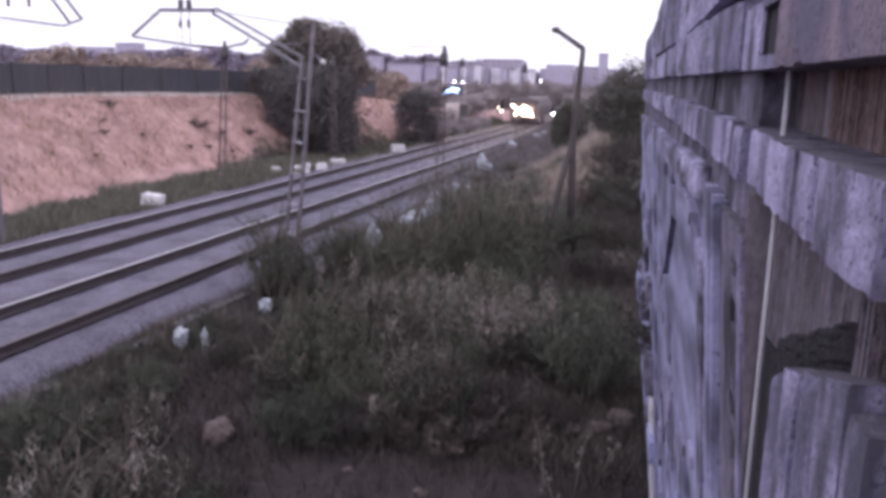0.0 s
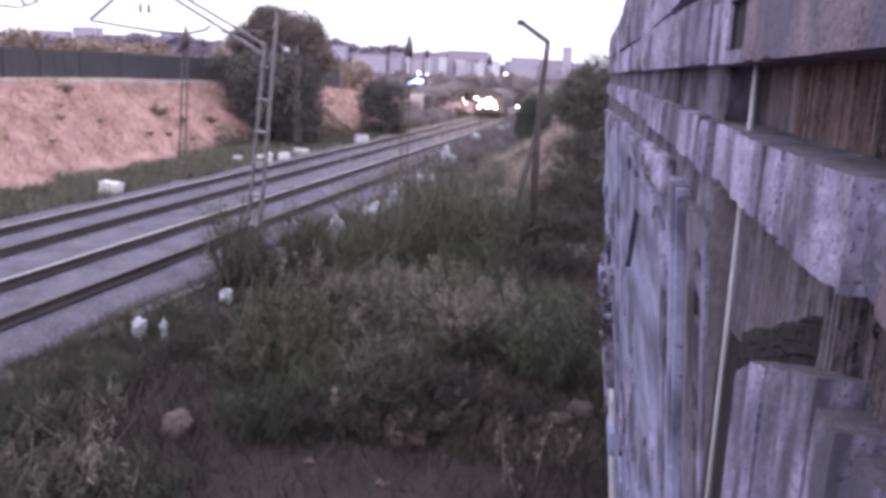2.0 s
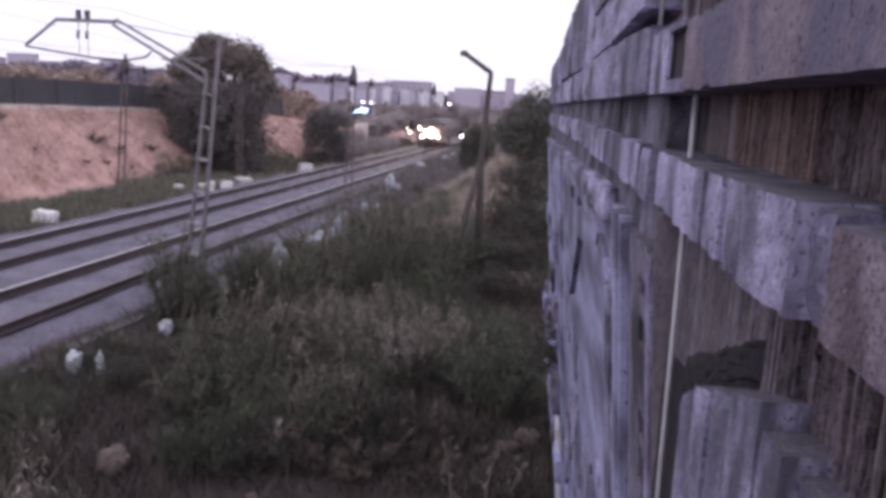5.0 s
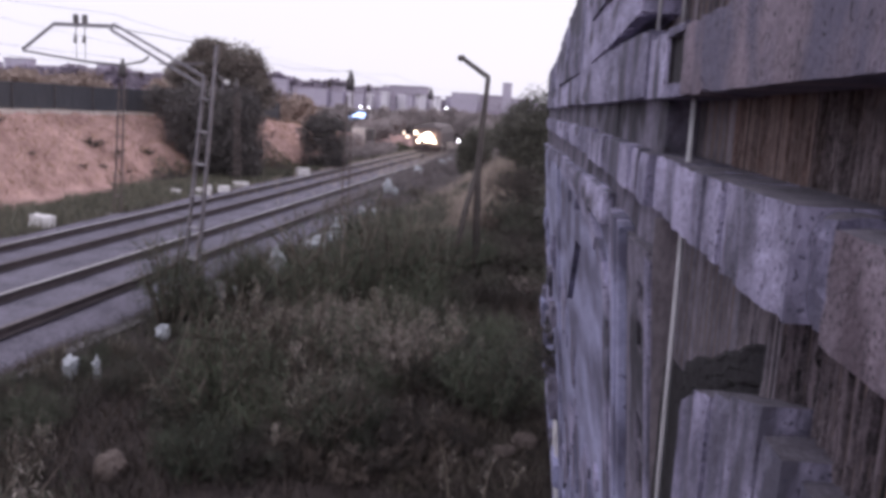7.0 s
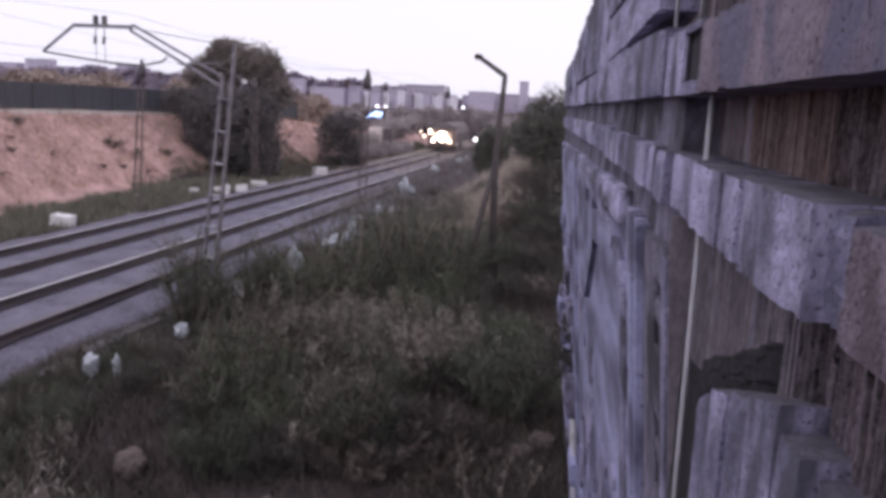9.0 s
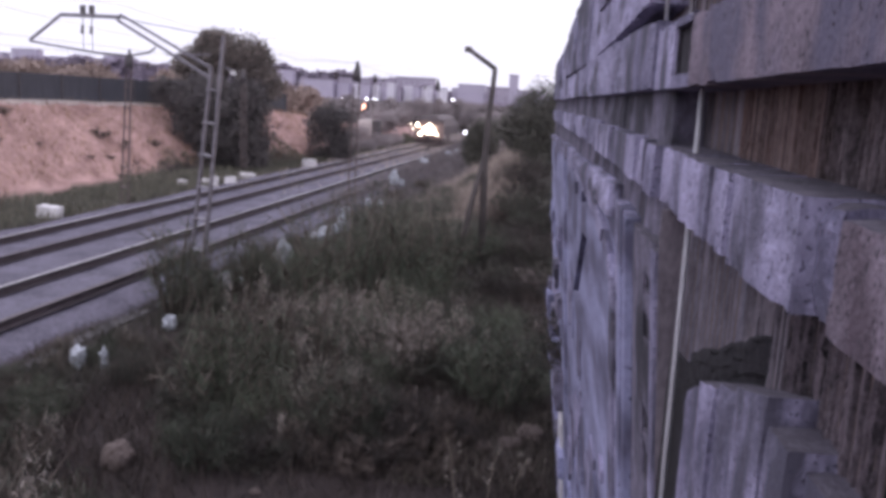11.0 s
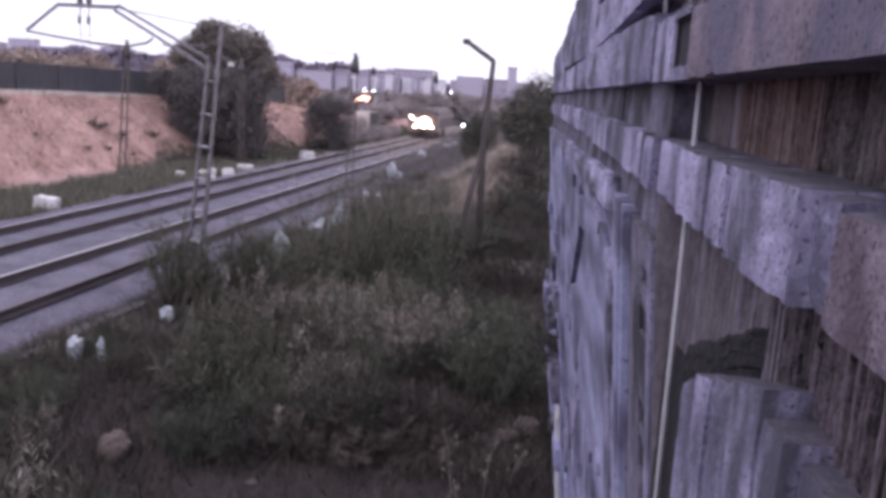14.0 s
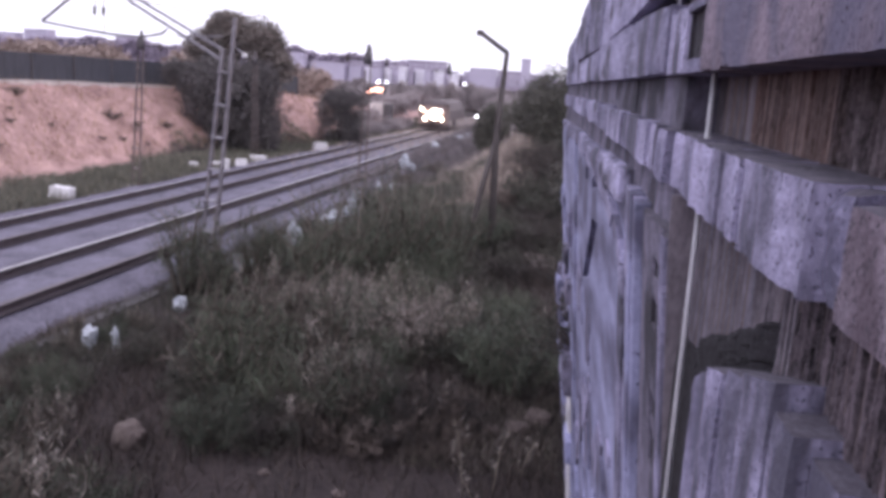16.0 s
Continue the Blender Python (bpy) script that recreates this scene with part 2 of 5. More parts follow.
LEAF_DARK = leafy("hazed_dark_leaf", (0.075, 0.067, 0.072), (0.145, 0.130, 0.127))
LEAF_BROWN = leafy("brown_dry_leaf", (0.042, 0.033, 0.030), (0.138, 0.108, 0.092), 0.4, 0.8)
LEAF_SLOPE_DARK = leafy("dark_slope_leaf", (0.018, 0.015, 0.014), (0.068, 0.057, 0.052), 0.4, 0.6)
# far leaves lightened well past foliage to paint the distance haze
LEAF_FIELD = leafy("field_scrub_leaf", (0.19, 0.14, 0.125), (0.42, 0.33, 0.29), 0.5, 0.5)
LEAF_FAR = leafy("haze_paled_leaf", (0.24, 0.21, 0.218), (0.40, 0.348, 0.35), 0.4, 0.8)
LEAF_HILL = leafy("haze_mauve_wood", (0.29, 0.245, 0.315), (0.39, 0.335, 0.42), 0.4)
SEED = leafy("dry_seed_head", (0.12, 0.106, 0.096), (0.33, 0.288, 0.255))
GRASS_DRY = leafy("dry_straw_grass", (0.20, 0.13, 0.085), (0.48, 0.33, 0.23), 0.5)
GRASS_TAN = leafy("tan_grass", (0.30, 0.25, 0.22), (0.56, 0.47, 0.41), 0.5)
GRASS_MIX = leafy("grey_green_grass", (0.06, 0.056, 0.045), (0.19, 0.165, 0.135), 0.5)
GRASS_DUSK = leafy("dusky_weed", (0.10, 0.088, 0.092), (0.24, 0.21, 0.215), 0.5)
GRASS_DITCH = leafy("ditch_grass_blade", (0.022, 0.023, 0.017), (0.085, 0.079, 0.059), 0.6)
GRASS_GREEN = leafy("verge_grass", (0.075, 0.078, 0.060), (0.21, 0.195, 0.152), 0.5)
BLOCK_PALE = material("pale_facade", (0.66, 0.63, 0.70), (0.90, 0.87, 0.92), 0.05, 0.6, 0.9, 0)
# mauve, brownish and glazing colours carry the haze over the town
BLOCK_MAUVE = material("hazed_mauve_facade", (0.40, 0.36, 0.46), (0.54, 0.485, 0.60), 0.05, 0.6, 0.9, 0)
BLOCK_BROWN = material("hazed_brown_facade", (0.31, 0.27, 0.345), (0.43, 0.375, 0.46), 0.05, 0.6, 0.9, 0)
WINDOW_HAZED = material("hazed_glazing", (0.42, 0.39, 0.47), (0.56, 0.52, 0.60), 0.2, 2, 0.3, 0)
TRAIN_FRONT = material("dusty_orange_train_front", (0.20, 0.14, 0.125), (0.33, 0.235, 0.205), 1, 20, 0.5, 0.0)
TRAIN_DARK = material("dark_train_skirt", (0.05, 0.035, 0.035), (0.11, 0.08, 0.075), 2, 20, 0.6, 0.0)
# body and windscreen take the surrounding haze as their own colour
TRAIN_BODY = material("murk_toned_train_body", (0.13, 0.112, 0.115), (0.19, 0.162, 0.165), 1, 20, 0.95, 0.0)
GLASS_MURK = material("murk_toned_windscreen", (0.13, 0.113, 0.116), (0.18, 0.154, 0.158), 2, 10, 0.8, 0.0)
HEADLIGHT = glow("headlight_glow", (1.0, 0.86, 0.66), 9.0)
# emission of the painted halo, not of any lamp
HALO_GLOW = glow("headlight_halo_glow", (1.0, 0.66, 0.48), 0.55)
LAMP_WHITE = glow("street_light_glow", (0.95, 0.95, 1.0), 5.0)
LAMP_WARM = glow("warm_light_glow", (1.0, 0.78, 0.58), 4.0)
SIGN_BLUE = glow("blue_white_sign_glow", (0.55, 0.70, 1.0), 1.5)
SIGN_RED = glow("orange_sign_glow", (1.0, 0.60, 0.45), 1.6)


# ---- mesh helpers ----
def mesh_of(name, verts, faces, mats, smooth=False, index=None):
    me = bpy.data.meshes.new(name)
    me.from_pydata([tuple(v) for v in verts], [], faces)
    for m in mats if isinstance(mats, (list, tuple)) else [mats]:
        me.materials.append(m)
    if index is not None:
        me.polygons.foreach_set("material_index", index)
    if smooth:
        me.polygons.foreach_set("use_smooth", [True] * len(me.polygons))
    me.update()
    return me


def empty(name, m, label, category, group="", kind=""):
    ob = new(name)
    ob.empty_display_size = 0.2
    ob.matrix_basis = m
    return tagged(ob, label, category, group, kind)


def part(name, me, parent, label="", m=None):
    ob = new(name, me)
    ob.parent = parent
    if m is not None:
        ob.matrix_basis = m
    if label:
        ob["label"] = label
    return ob


def thing(name, me, m, label, category, group="", kind=""):
    ob = new(name, me)
    ob.matrix_basis = m
    return tagged(ob, label, category, group, kind)


def from_bm(name, bm, mat, smooth=False):
    me = bpy.data.meshes.new(name)
    bm.to_mesh(me)
    bm.free()
    for mm in mat if isinstance(mat, (list, tuple)) else [mat]:
        me.materials.append(mm)
    if smooth:
        me.polygons.foreach_set("use_smooth", [True] * len(me.polygons))
    return me


def slab(name, lo, hi, mat, bevel=0.0, cuts=0, rough=0.0, seed=0):
    """A bevelled, if wanted uneven, block between two corners."""
    bm = bmesh.new()
    bmesh.ops.create_cube(bm, size=1)
    size = [hi[i] - lo[i] for i in range(3)]
    mid = [(hi[i] + lo[i]) / 2 for i in range(3)]
    for v in bm.verts:
        v.co = Vector([v.co[i] * size[i] + mid[i] for i in range(3)])
    if bevel:
        bmesh.ops.bevel(bm, geom=list(bm.edges), offset=min(bevel, min(size) * 0.4), segments=1, affect="EDGES")
    if cuts:
        bmesh.ops.subdivide_edges(bm, edges=[e for e in bm.edges if e.calc_length() > 0.04], cuts=cuts, use_grid_fill=True)
    if rough:
        off = Vector((seed * 3.7, seed * 1.3, seed * 7.1))
        for v in bm.verts:
            v.co += rough * (noise.noise_vector(v.co * 9 + off) + 0.9 * noise.noise_vector(v.co * 37 + off))
    return from_bm(name, bm, mat)


def tube_data(points, radii, sides=6):
    verts, faces = [], []
    pts = [Vector(p) for p in points]
    for i, p in enumerate(pts):
        d = (pts[min(i + 1, len(pts) - 1)] - pts[max(i - 1, 0)]).normalized()
        a = d.orthogonal().normalized()
        b = d.cross(a)
        for k in range(sides):
            t = 2 * math.pi * k / sides
            verts.append(p + radii[i] * (math.cos(t) * a + math.sin(t) * b))
    for i in range(len(pts) - 1):
        for k in range(sides):
            j = (k + 1) % sides
            faces.append((i * sides + k, i * sides + j, (i + 1) * sides + j, (i + 1) * sides + k))
    faces.append(tuple(reversed(range(sides))))
    faces.append(tuple(range((len(pts) - 1) * sides, len(pts) * sides)))
    return verts, faces


def tubes(name, runs, mat, sides=6, smooth=True):
    verts, faces = [], []
    for points, radii in runs:
        if not isinstance(radii, (list, tuple)):
            radii = [radii] * len(points)
        v, f = tube_data(points, radii, sides)
        o = len(verts)
        verts += v
        faces += [tuple(i + o for i in q) for q in f]
    return mesh_of(name, verts, faces, mat, smooth)


def bars(name, boxes, mat):
    """Beams from a to b with a square section w x h."""
    verts, faces = [], []
    for a, b, w, h in boxes:
        a, b = Vector(a), Vector(b)
        d = (b - a).normalized()
        side = d.cross(Vector((0, 1, 0)) if abs(d.y) < 0.9 else Vector((0, 0, 1))).normalized()
        up = side.cross(d)
        o = len(verts)
        for p in (a, b):
            for s, t in ((-1, -1), (1, -1), (1, 1), (-1, 1)):
                verts.append(p + side * s * w / 2 + up * t * h / 2)
        faces += [(o, o + 3, o + 2, o + 1), (o + 4, o + 5, o + 6, o + 7)]
        faces += [(o + k, o + (k + 1) % 4, o + 4 + (k + 1) % 4, o + 4 + k) for k in range(4)]
    return mesh_of(name, verts, faces, mat)


def leaves(name, centres, mat, size, rng, long=1.9, droop=0.0, up=0.0):
    """Small pointed leaves, one at each centre, turned at random."""
    c = np.asarray(centres)
    n = len(c)
    a = rng.normal(size=(n, 3))
    a[:, 2] = a[:, 2] * (1 - abs(up)) + up * 2 - droop
    a /= np.linalg.norm(a, axis=1)[:, None]
    b = np.cross(a, rng.normal(size=(n, 3)))
    b /= np.linalg.norm(b, axis=1)[:, None] + 1e-9
    s = size * rng.uniform(0.55, 1.35, n)[:, None]
    v = np.stack([c - a * s * long / 2, c + b * s * 0.5, c + a * s * long / 2, c - b * s * 0.5], axis=1).reshape(-1, 3)
    f = np.arange(4 * n).reshape(n, 4)
    me = bpy.data.meshes.new(name)
    me.vertices.add(4 * n)
    me.vertices.foreach_set("co", v.astype(np.float32).ravel())
    me.loops.add(4 * n)
    me.loops.foreach_set("vertex_index", f.ravel().astype(np.int32))
    me.polygons.add(n)
    me.polygons.foreach_set("loop_start", (np.arange(n) * 4).astype(np.int32))
    me.polygons.foreach_set("loop_total", np.full(n, 4, dtype=np.int32))
    me.materials.append(mat)
    me.update(calc_edges=True)
    return me


def blades(name, roots, mat, height, width, rng, lean=0.4):
    """Grass: one thin three-cornered blade on each root."""
    r = np.asarray(roots)
    n = len(r)
    t = rng.uniform(0, 2 * np.pi, n)
    h = height * rng.uniform(0.4, 1.3, n)
    side = np.stack([np.cos(t), np.sin(t), np.zeros(n)], 1) * (width * rng.uniform(0.6, 1.4, n))[:, None] / 2
    tip = r + np.stack([rng.normal(0, lean, n) * h, rng.normal(0, lean, n) * h, h], 1)
    v = np.stack([r - side, r + side, tip], axis=1).reshape(-1, 3)
    me = bpy.data.meshes.new(name)
    me.vertices.add(3 * n)
    me.vertices.foreach_set("co", v.astype(np.float32).ravel())
    me.loops.add(3 * n)
    me.loops.foreach_set("vertex_index", np.arange(3 * n, dtype=np.int32))
    me.polygons.add(n)
    me.polygons.foreach_set("loop_start", (np.arange(n) * 3).astype(np.int32))
    me.polygons.foreach_set("loop_total", np.full(n, 3, dtype=np.int32))
    me.materials.append(mat)
    me.update(calc_edges=True)
    return me


# ---- the lie of the land: z = 0 is the top of the rails ----
BEND = 0.068  # the tracks run slightly across the wall's direction


def track_x(s, y):
    return s + BEND * (y - 30)


def ramp(v, pairs):
    return float(np.interp(v, [p[0] for p in pairs], [p[1] for p in pairs]))


def bank_foot(y):
    return ramp(y, ((-40, -19.0), (20, -19.2), (28, -20.1), (33, -21.0), (37, -21.3), (46, -19.6), (56, -16.9), (63, -16.0), (90, -16.0), (130, -17.0)))


def clay_edge(y):
    """Where the bare clay gives way to the verge grass."""
    return bank_foot(y) + ramp(y, ((20, 0.9), (28, 1.5), (33, 1.8), (37, 1.8), (43, 0.2), (50, -0.5), (58, 0.0)))


def height(x, y):
    s = x - BEND * (y - 30)
    if y > 140:
        s = x - BEND * 110
    near = ramp(s, ((-15.6, -0.34), (-15.0, -0.2), (-7.95, -0.22), (-7.62, -0.34), (-7.47, -0.62), (-6.0, -0.68), (-4.5, -0.8), (-2.5, -0.95), (3.0, -1.0)))
    z = near
    # slope that rises beyond the end of the wall
    if x > -4:
        rise = ramp(y, ((13, 0), (22, 0.35), (30, 1.6), (38, 2.3), (60, 2.6), (110, 1.4), (150, 0.2)))
        z += rise * ramp(x, ((-4, 0), (-1.8, 0.3), (0.3, 0.85), (3, 1.25), (10, 1.5)))
    z += 1.6 * math.exp(-((x + 1.05) / 1.25) ** 2 - ((y - 37) / 5) ** 2)
    foot = bank_foot(y)
    if s < -15.2:
        top = ramp(y, ((-40, 3.5), (40, 3.5), (58, 3.3), (72, 2.3), (95, 1.2), (140, 0.6)))
        z = -0.34
        if s < foot:
            z = -0.34 + top * min(1.0, ((foot - s) / 4.2)) ** 0.85
            if s < foot - 4.2:
                z += 0.012 * (foot - 4.2 - s)
                z = min(z, 4.6)
    bumps = noise.noise(Vector((x * 0.35, y * 0.35, 3))) * 0.10 + noise.noise(Vector((x * 1.3, y * 1.3, 9))) * 0.045
    gullies = 0.0
    if foot - 4.2 < s < foot and s < -15.2:
        gullies = 0.28 * noise.noise(Vector((y * 0.55 + s * 0.2, s * 0.18, 5))) + 0.12 * noise.noise(Vector((y * 1.9, s * 0.6, 1)))
    if -15.4 < s < -7.3:
        bumps *= 0.12
    far = min(1.0, max(abs(x), abs(y - 40)) / 600)
    if far > 0.5:
        z = z * (1 - far) * 2 + (far - 0.5) * 2 * -0.3
    return z + bumps + gullies


def spaced(stops):
    out = []
    for a, b, step in stops:
        out += list(np.arange(a, b, step))
    return out + [stops[-1][1]]


def build_ground():
    xs = spaced(((-3000, -600, 400), (-600, -120, 60), (-120, -40, 8), (-40, -26, 1.2), (-26, -14, 0.45), (-14, -4, 0.4), (-4, 6, 0.5), (6, 40, 4), (40, 200, 32), (200, 600, 100), (600, 3000, 600)))
    ys = spaced(((-1500, -100, 200), (-100, -12, 11), (-12, 4, 1), (4, 46, 0.45), (46, 90, 0.8), (90, 150, 3), (150, 600, 45), (600, 4600, 500)))
    verts, faces, stone, clay = [], [], [], []
    for y in ys:
        foot = bank_foot(y)
        for x in xs:
            verts.append((x, y, height(x, y)))
            s = x - BEND * (y - 30)
            stone.append(ramp(s, ((-15.6, 0), (-15.0, 1), (-7.85, 1), (-7.58, 0.75), (-7.32, 0))) if y < 200 else 0)
            clay.append(ramp(s, ((foot - 12, 0.2), (foot - 4.5, 0.9), (clay_edge(y) - 1.3, 0.9), (clay_edge(y) + 0.4, 0))) if y < 110 else 0)
    nx = len(xs)
    for j in range(len(ys) - 1):
        for i in range(nx - 1):
            faces.append((j * nx + i, j * nx + i + 1, (j + 1) * nx + i + 1, (j + 1) * nx + i))
    me = mesh_of("ground", verts, faces, GROUND, True)
    for name, data in (("ballast", stone), ("clay", clay)):
        me.attributes.new(name, "FLOAT", "POINT").data.foreach_set("value", data)
    thing("ground", me, pose(0, 0, 0), "dark scrubby earth, grey ballast and orange clay bank", "ground", kind="structure")


def build_rails():
    prof = [(-0.075, -0.172), (0.075, -0.172), (0.075, -0.155), (0.012, -0.135), (0.012, -0.04), (0.036, -0.03), (0.036, -0.004), (0.03, 0.0), (-0.03, 0.0), (-0.036, -0.004), (-0.036, -0.03), (-0.012, -0.04), (-0.012, -0.135), (-0.075, -0.155)]
    for k, (a, b) in enumerate(((-13.6, -11.9), (-9.85, -8.15))):
        mid = (a + b) / 2
        track = empty("railway_track", pose(track_x(mid, 0), 0, 0), "railway track with rusty rails on grey ballast", "railway track", "two parallel tracks")
        for s in (a, b):
            ys = [-60, -20, 0, 15, 30, 50, 80, 120, 200, 400]
            verts, faces, index = [], [], []
            n = len(prof)
            for y in ys:
                for px, pz in prof:
                    verts.append((track_x(s, y) + px * 1.5 - track_x(mid, 0), y, pz))
            for i in range(len(ys) - 1):
                for q in range(n):
                    r = (q + 1) % n
                    faces.append((i * n + q, i * n + r, (i + 1) * n + r, (i + 1) * n + q))
                    index.append(1 if q in (7, 8) else 0)
            part("rail", mesh_of("rail", verts, faces, [RAIL_STEEL, RAIL_HEAD if s == a else RAIL_DULL], False, index), track)


# ---- the weathered concrete wall beside the camera ----
FACE, BACK, LOW = 0.37, 0.48, 0.445
PANEL = 0.40
LEAN = 0.08
WALL_END = 13.3


def leant(x, z):
    """The lower wall leans back towards its foot."""
    return x + LEAN * max(0.0, 3.97 - z)


def beam(name, y0, y1, x0, x1, z0, z1, mat, step=0.03, worn=0.004, chip=0.012, tilt=(0.0, 0.0), seed=0, lean=False, top=None):
    """A cast block between y0 and y1 with a worn front, chipped edges and, by tilt, a bottom and top that climb with y."""
    n = max(2, min(60, int((z1 - z0) / step)))
    m = 4
    k = max(1, min(90, int((y1 - y0) / step)))
    off = Vector((seed * 3.7, seed * 1.3, seed * 7.1))
    section = [(x1 + (x0 - x1) * i / m, 0.0, i == m) for i in range(m + 1)]
    section += [(x0, i / n, i == n) for i in range(1, n + 1)]
    section += [(x0 + (x1 - x0) * i / m, 1.0, False) for i in range(1, m + 1)]
    verts, faces = [], []
    for j in range(k + 1):
        y = y0 + (y1 - y0) * j / k
        b, t = z0 + tilt[0] * j / k, z1 + tilt[1] * j / k
        for x, f, corner in section:
            p = Vector((x, y, b + (t - b) * f))
            d = worn * (0.5 * noise.noise_vector(p * 6 + off) + 0.6 * noise.noise_vector(p * 37 + off))
            if corner:
                bite = chip * (0.12 + max(0.0, noise.noise(p * 15 + off) + 0.4 * noise.noise(p * 47 + off) - 0.12) * 1.7)
                d += Vector((bite, 0, -bite if f > 0.5 else bite))
            if j in (0, k) and x < x0 + 0.02:
                d += Vector((chip * 0.15, chip * 0.1 * (1 if j == 0 else -1), 0))
            if x > x1 - 0.001:
                d = Vector((0, 0, 0))
            q = p + d
            verts.append((leant(q.x, q.z) if lean else q.x, q.y, q.z))
    c = len(section)
    index = []
    for j in range(k):
        for i in range(c - 1):
            faces.append((j * c + i, (j + 1) * c + i, (j + 1) * c + i + 1, j * c + i + 1))
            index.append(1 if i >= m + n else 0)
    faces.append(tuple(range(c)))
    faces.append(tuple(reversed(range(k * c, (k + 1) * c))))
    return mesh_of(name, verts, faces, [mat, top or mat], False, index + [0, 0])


def build_wall():
    rng = random.Random(5)
    wall = empty("wall_east", pose(0, 0, 0), "tall weathered grey concrete wall with projecting broken courses", "wall", kind="structure")
    part("core", slab("core", (BACK + 0.03, -3.0, 3.9), (1.1, WALL_END - 0.15, 5.0), RECESS, 0.02), wall, "dark brown backing wall")
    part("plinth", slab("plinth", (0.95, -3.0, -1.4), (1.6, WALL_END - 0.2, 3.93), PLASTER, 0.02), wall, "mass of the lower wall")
    part("lower_core", slab("lower_core", (LOW + 0.006, -1.5, 1.95), (BACK + 0.04, 2.31, 4.08), RECESS, 0.004), wall, "dark brown lower backing")
    count = [0]

    def block(y0, y1, z0, z1, mat, x=FACE, tilt=(0.0, 0.0), worn=0.0035, chip=0.010, name="block", label="", lean=False):
        count[0] += 1
        step = 0.028 if y1 < 3.2 else (0.06 if y1 < 6 else 0.15)
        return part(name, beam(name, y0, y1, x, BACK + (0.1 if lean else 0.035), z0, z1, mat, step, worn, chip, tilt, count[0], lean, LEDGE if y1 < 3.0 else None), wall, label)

    # ribbed face of the recesses: ragged ridges with deep grooves between them
    def ribbed(face, y, end, z0, z1, mat, wide, deep, gap, steps):
        verts, faces = [], []
        while y < end:
            w = rng.uniform(*wide)
            d = rng.uniform(*deep)
            o = len(verts)
            ph = rng.uniform(0, 50)
            for k in range(steps + 1):
                z = z0 + (z1 - z0) * k / steps
                worn = noise.noise(Vector((y * 9, z * 24, ph))) + 0.6 * noise.noise(Vector((y * 30, z * 75, ph)))
                e = d * max(0.15, 0.85 + 0.7 * worn)
                q = w * 0.04 * noise.noise(Vector((ph, z * 16, y)))
                verts += [(face + 0.002, y, z), (face - e * 0.75, y + w * 0.18 + q, z), (face - e, y + w * 0.45 + q, z), (face - e * 0.7, y + w * 0.8 + q, z), (face + 0.002, y + w, z)]
            for k in range(steps):
                q = o + 5 * k
                faces += [(q + i, q + i + 1, q + 6 + i, q + 5 + i) for i in range(4)]
            y += w + rng.uniform(*gap)
        part("ribbing", mesh_of("ribbing", verts, faces, mat), wall, "ragged vertical ribs in the recess")["kind"] = "stuff"
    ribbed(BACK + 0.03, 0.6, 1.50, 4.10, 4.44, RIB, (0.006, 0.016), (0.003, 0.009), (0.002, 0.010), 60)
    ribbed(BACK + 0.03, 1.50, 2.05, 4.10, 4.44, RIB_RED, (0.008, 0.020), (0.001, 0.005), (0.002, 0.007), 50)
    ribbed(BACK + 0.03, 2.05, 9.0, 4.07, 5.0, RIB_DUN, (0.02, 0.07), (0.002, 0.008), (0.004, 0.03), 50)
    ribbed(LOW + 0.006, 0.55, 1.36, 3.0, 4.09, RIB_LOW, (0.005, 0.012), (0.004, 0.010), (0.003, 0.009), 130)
    ribbed(LOW + 0.006, 1.36, 1.62, 3.0, 4.09, RIB_SPECKLED, (0.006, 0.014), (0.002, 0.006), (0.002, 0.006), 100)
    ribbed(LOW + 0.006, 1.62, 2.28, 3.0, 4.09, SPECKLED_RECESS, (0.02, 0.07), (0.001, 0.003), (0.001, 0.004), 70)

    # shallower filling of the upper recess beyond the rod
    for y0, y1 in ((2.46, 2.92), (2.93, 3.7), (3.71, 5.2), (5.21, 8.0), (8.01, WALL_END)):
        block(y0, y1, 4.19, 4.43, STAIN_AND_SHADE, FACE + 0.045 + rng.uniform(0, 0.01), worn=0.006, chip=0.004, name="filling")

    # upper slabs that overhang, a dark recess with rods under them
    block(-3.0, 1.5, 4.90, 5.34, PINK_CONCRETE, FACE - 0.012)
    block(1.5, 4.98, 4.875, 5.34, CONCRETE, FACE - 0.014, (0.012, 0), 0.006, 0.02)
    block(2.92, 3.98, 4.70, 4.90, CONCRETE_FAR, FACE + 0.004, (-0.035, 0), 0.007, 0.022)
    block(3.99, 5.30, 4.662, 4.90, CONCRETE_FAR, FACE + 0.002, (-0.018, 0), 0.007, 0.022)
    block(5.0, 5.74, 4.56, 5.32, CONCRETE_FAR, FACE + 0.006, (0.08, -0.02), 0.008, 0.02)
    for y0, y1, top, fall, low in ((5.78, 7.6, 5.30, -0.07, 4.63), (7.62, 9.4, 5.23, -0.14, 4.64), (9.42, 10.9, 5.08, -0.06, 4.62), (10.92, WALL_END, 5.01, -0.03, 4.6)):
        block(y0, y1, low, top, CONCRETE_FAR, FACE + rng.uniform(-0.006, 0.01), (0.02, fall), 0.01, 0.03)
    # fascia, with one dark socket left open
    block(-3.0, 1.84, 4.408, 4.572, FASCIA, FACE, (0.0, 0.0), 0.003, 0.006, "fascia", "pinkish rough concrete fascia")
    block(1.845, 2.06, 4.405, 4.575, FASCIA, FACE + 0.002)
    block(2.06, 2.30, 4.405, 4.440, CONCRETE, FACE + 0.001, worn=0.001, chip=0.004)
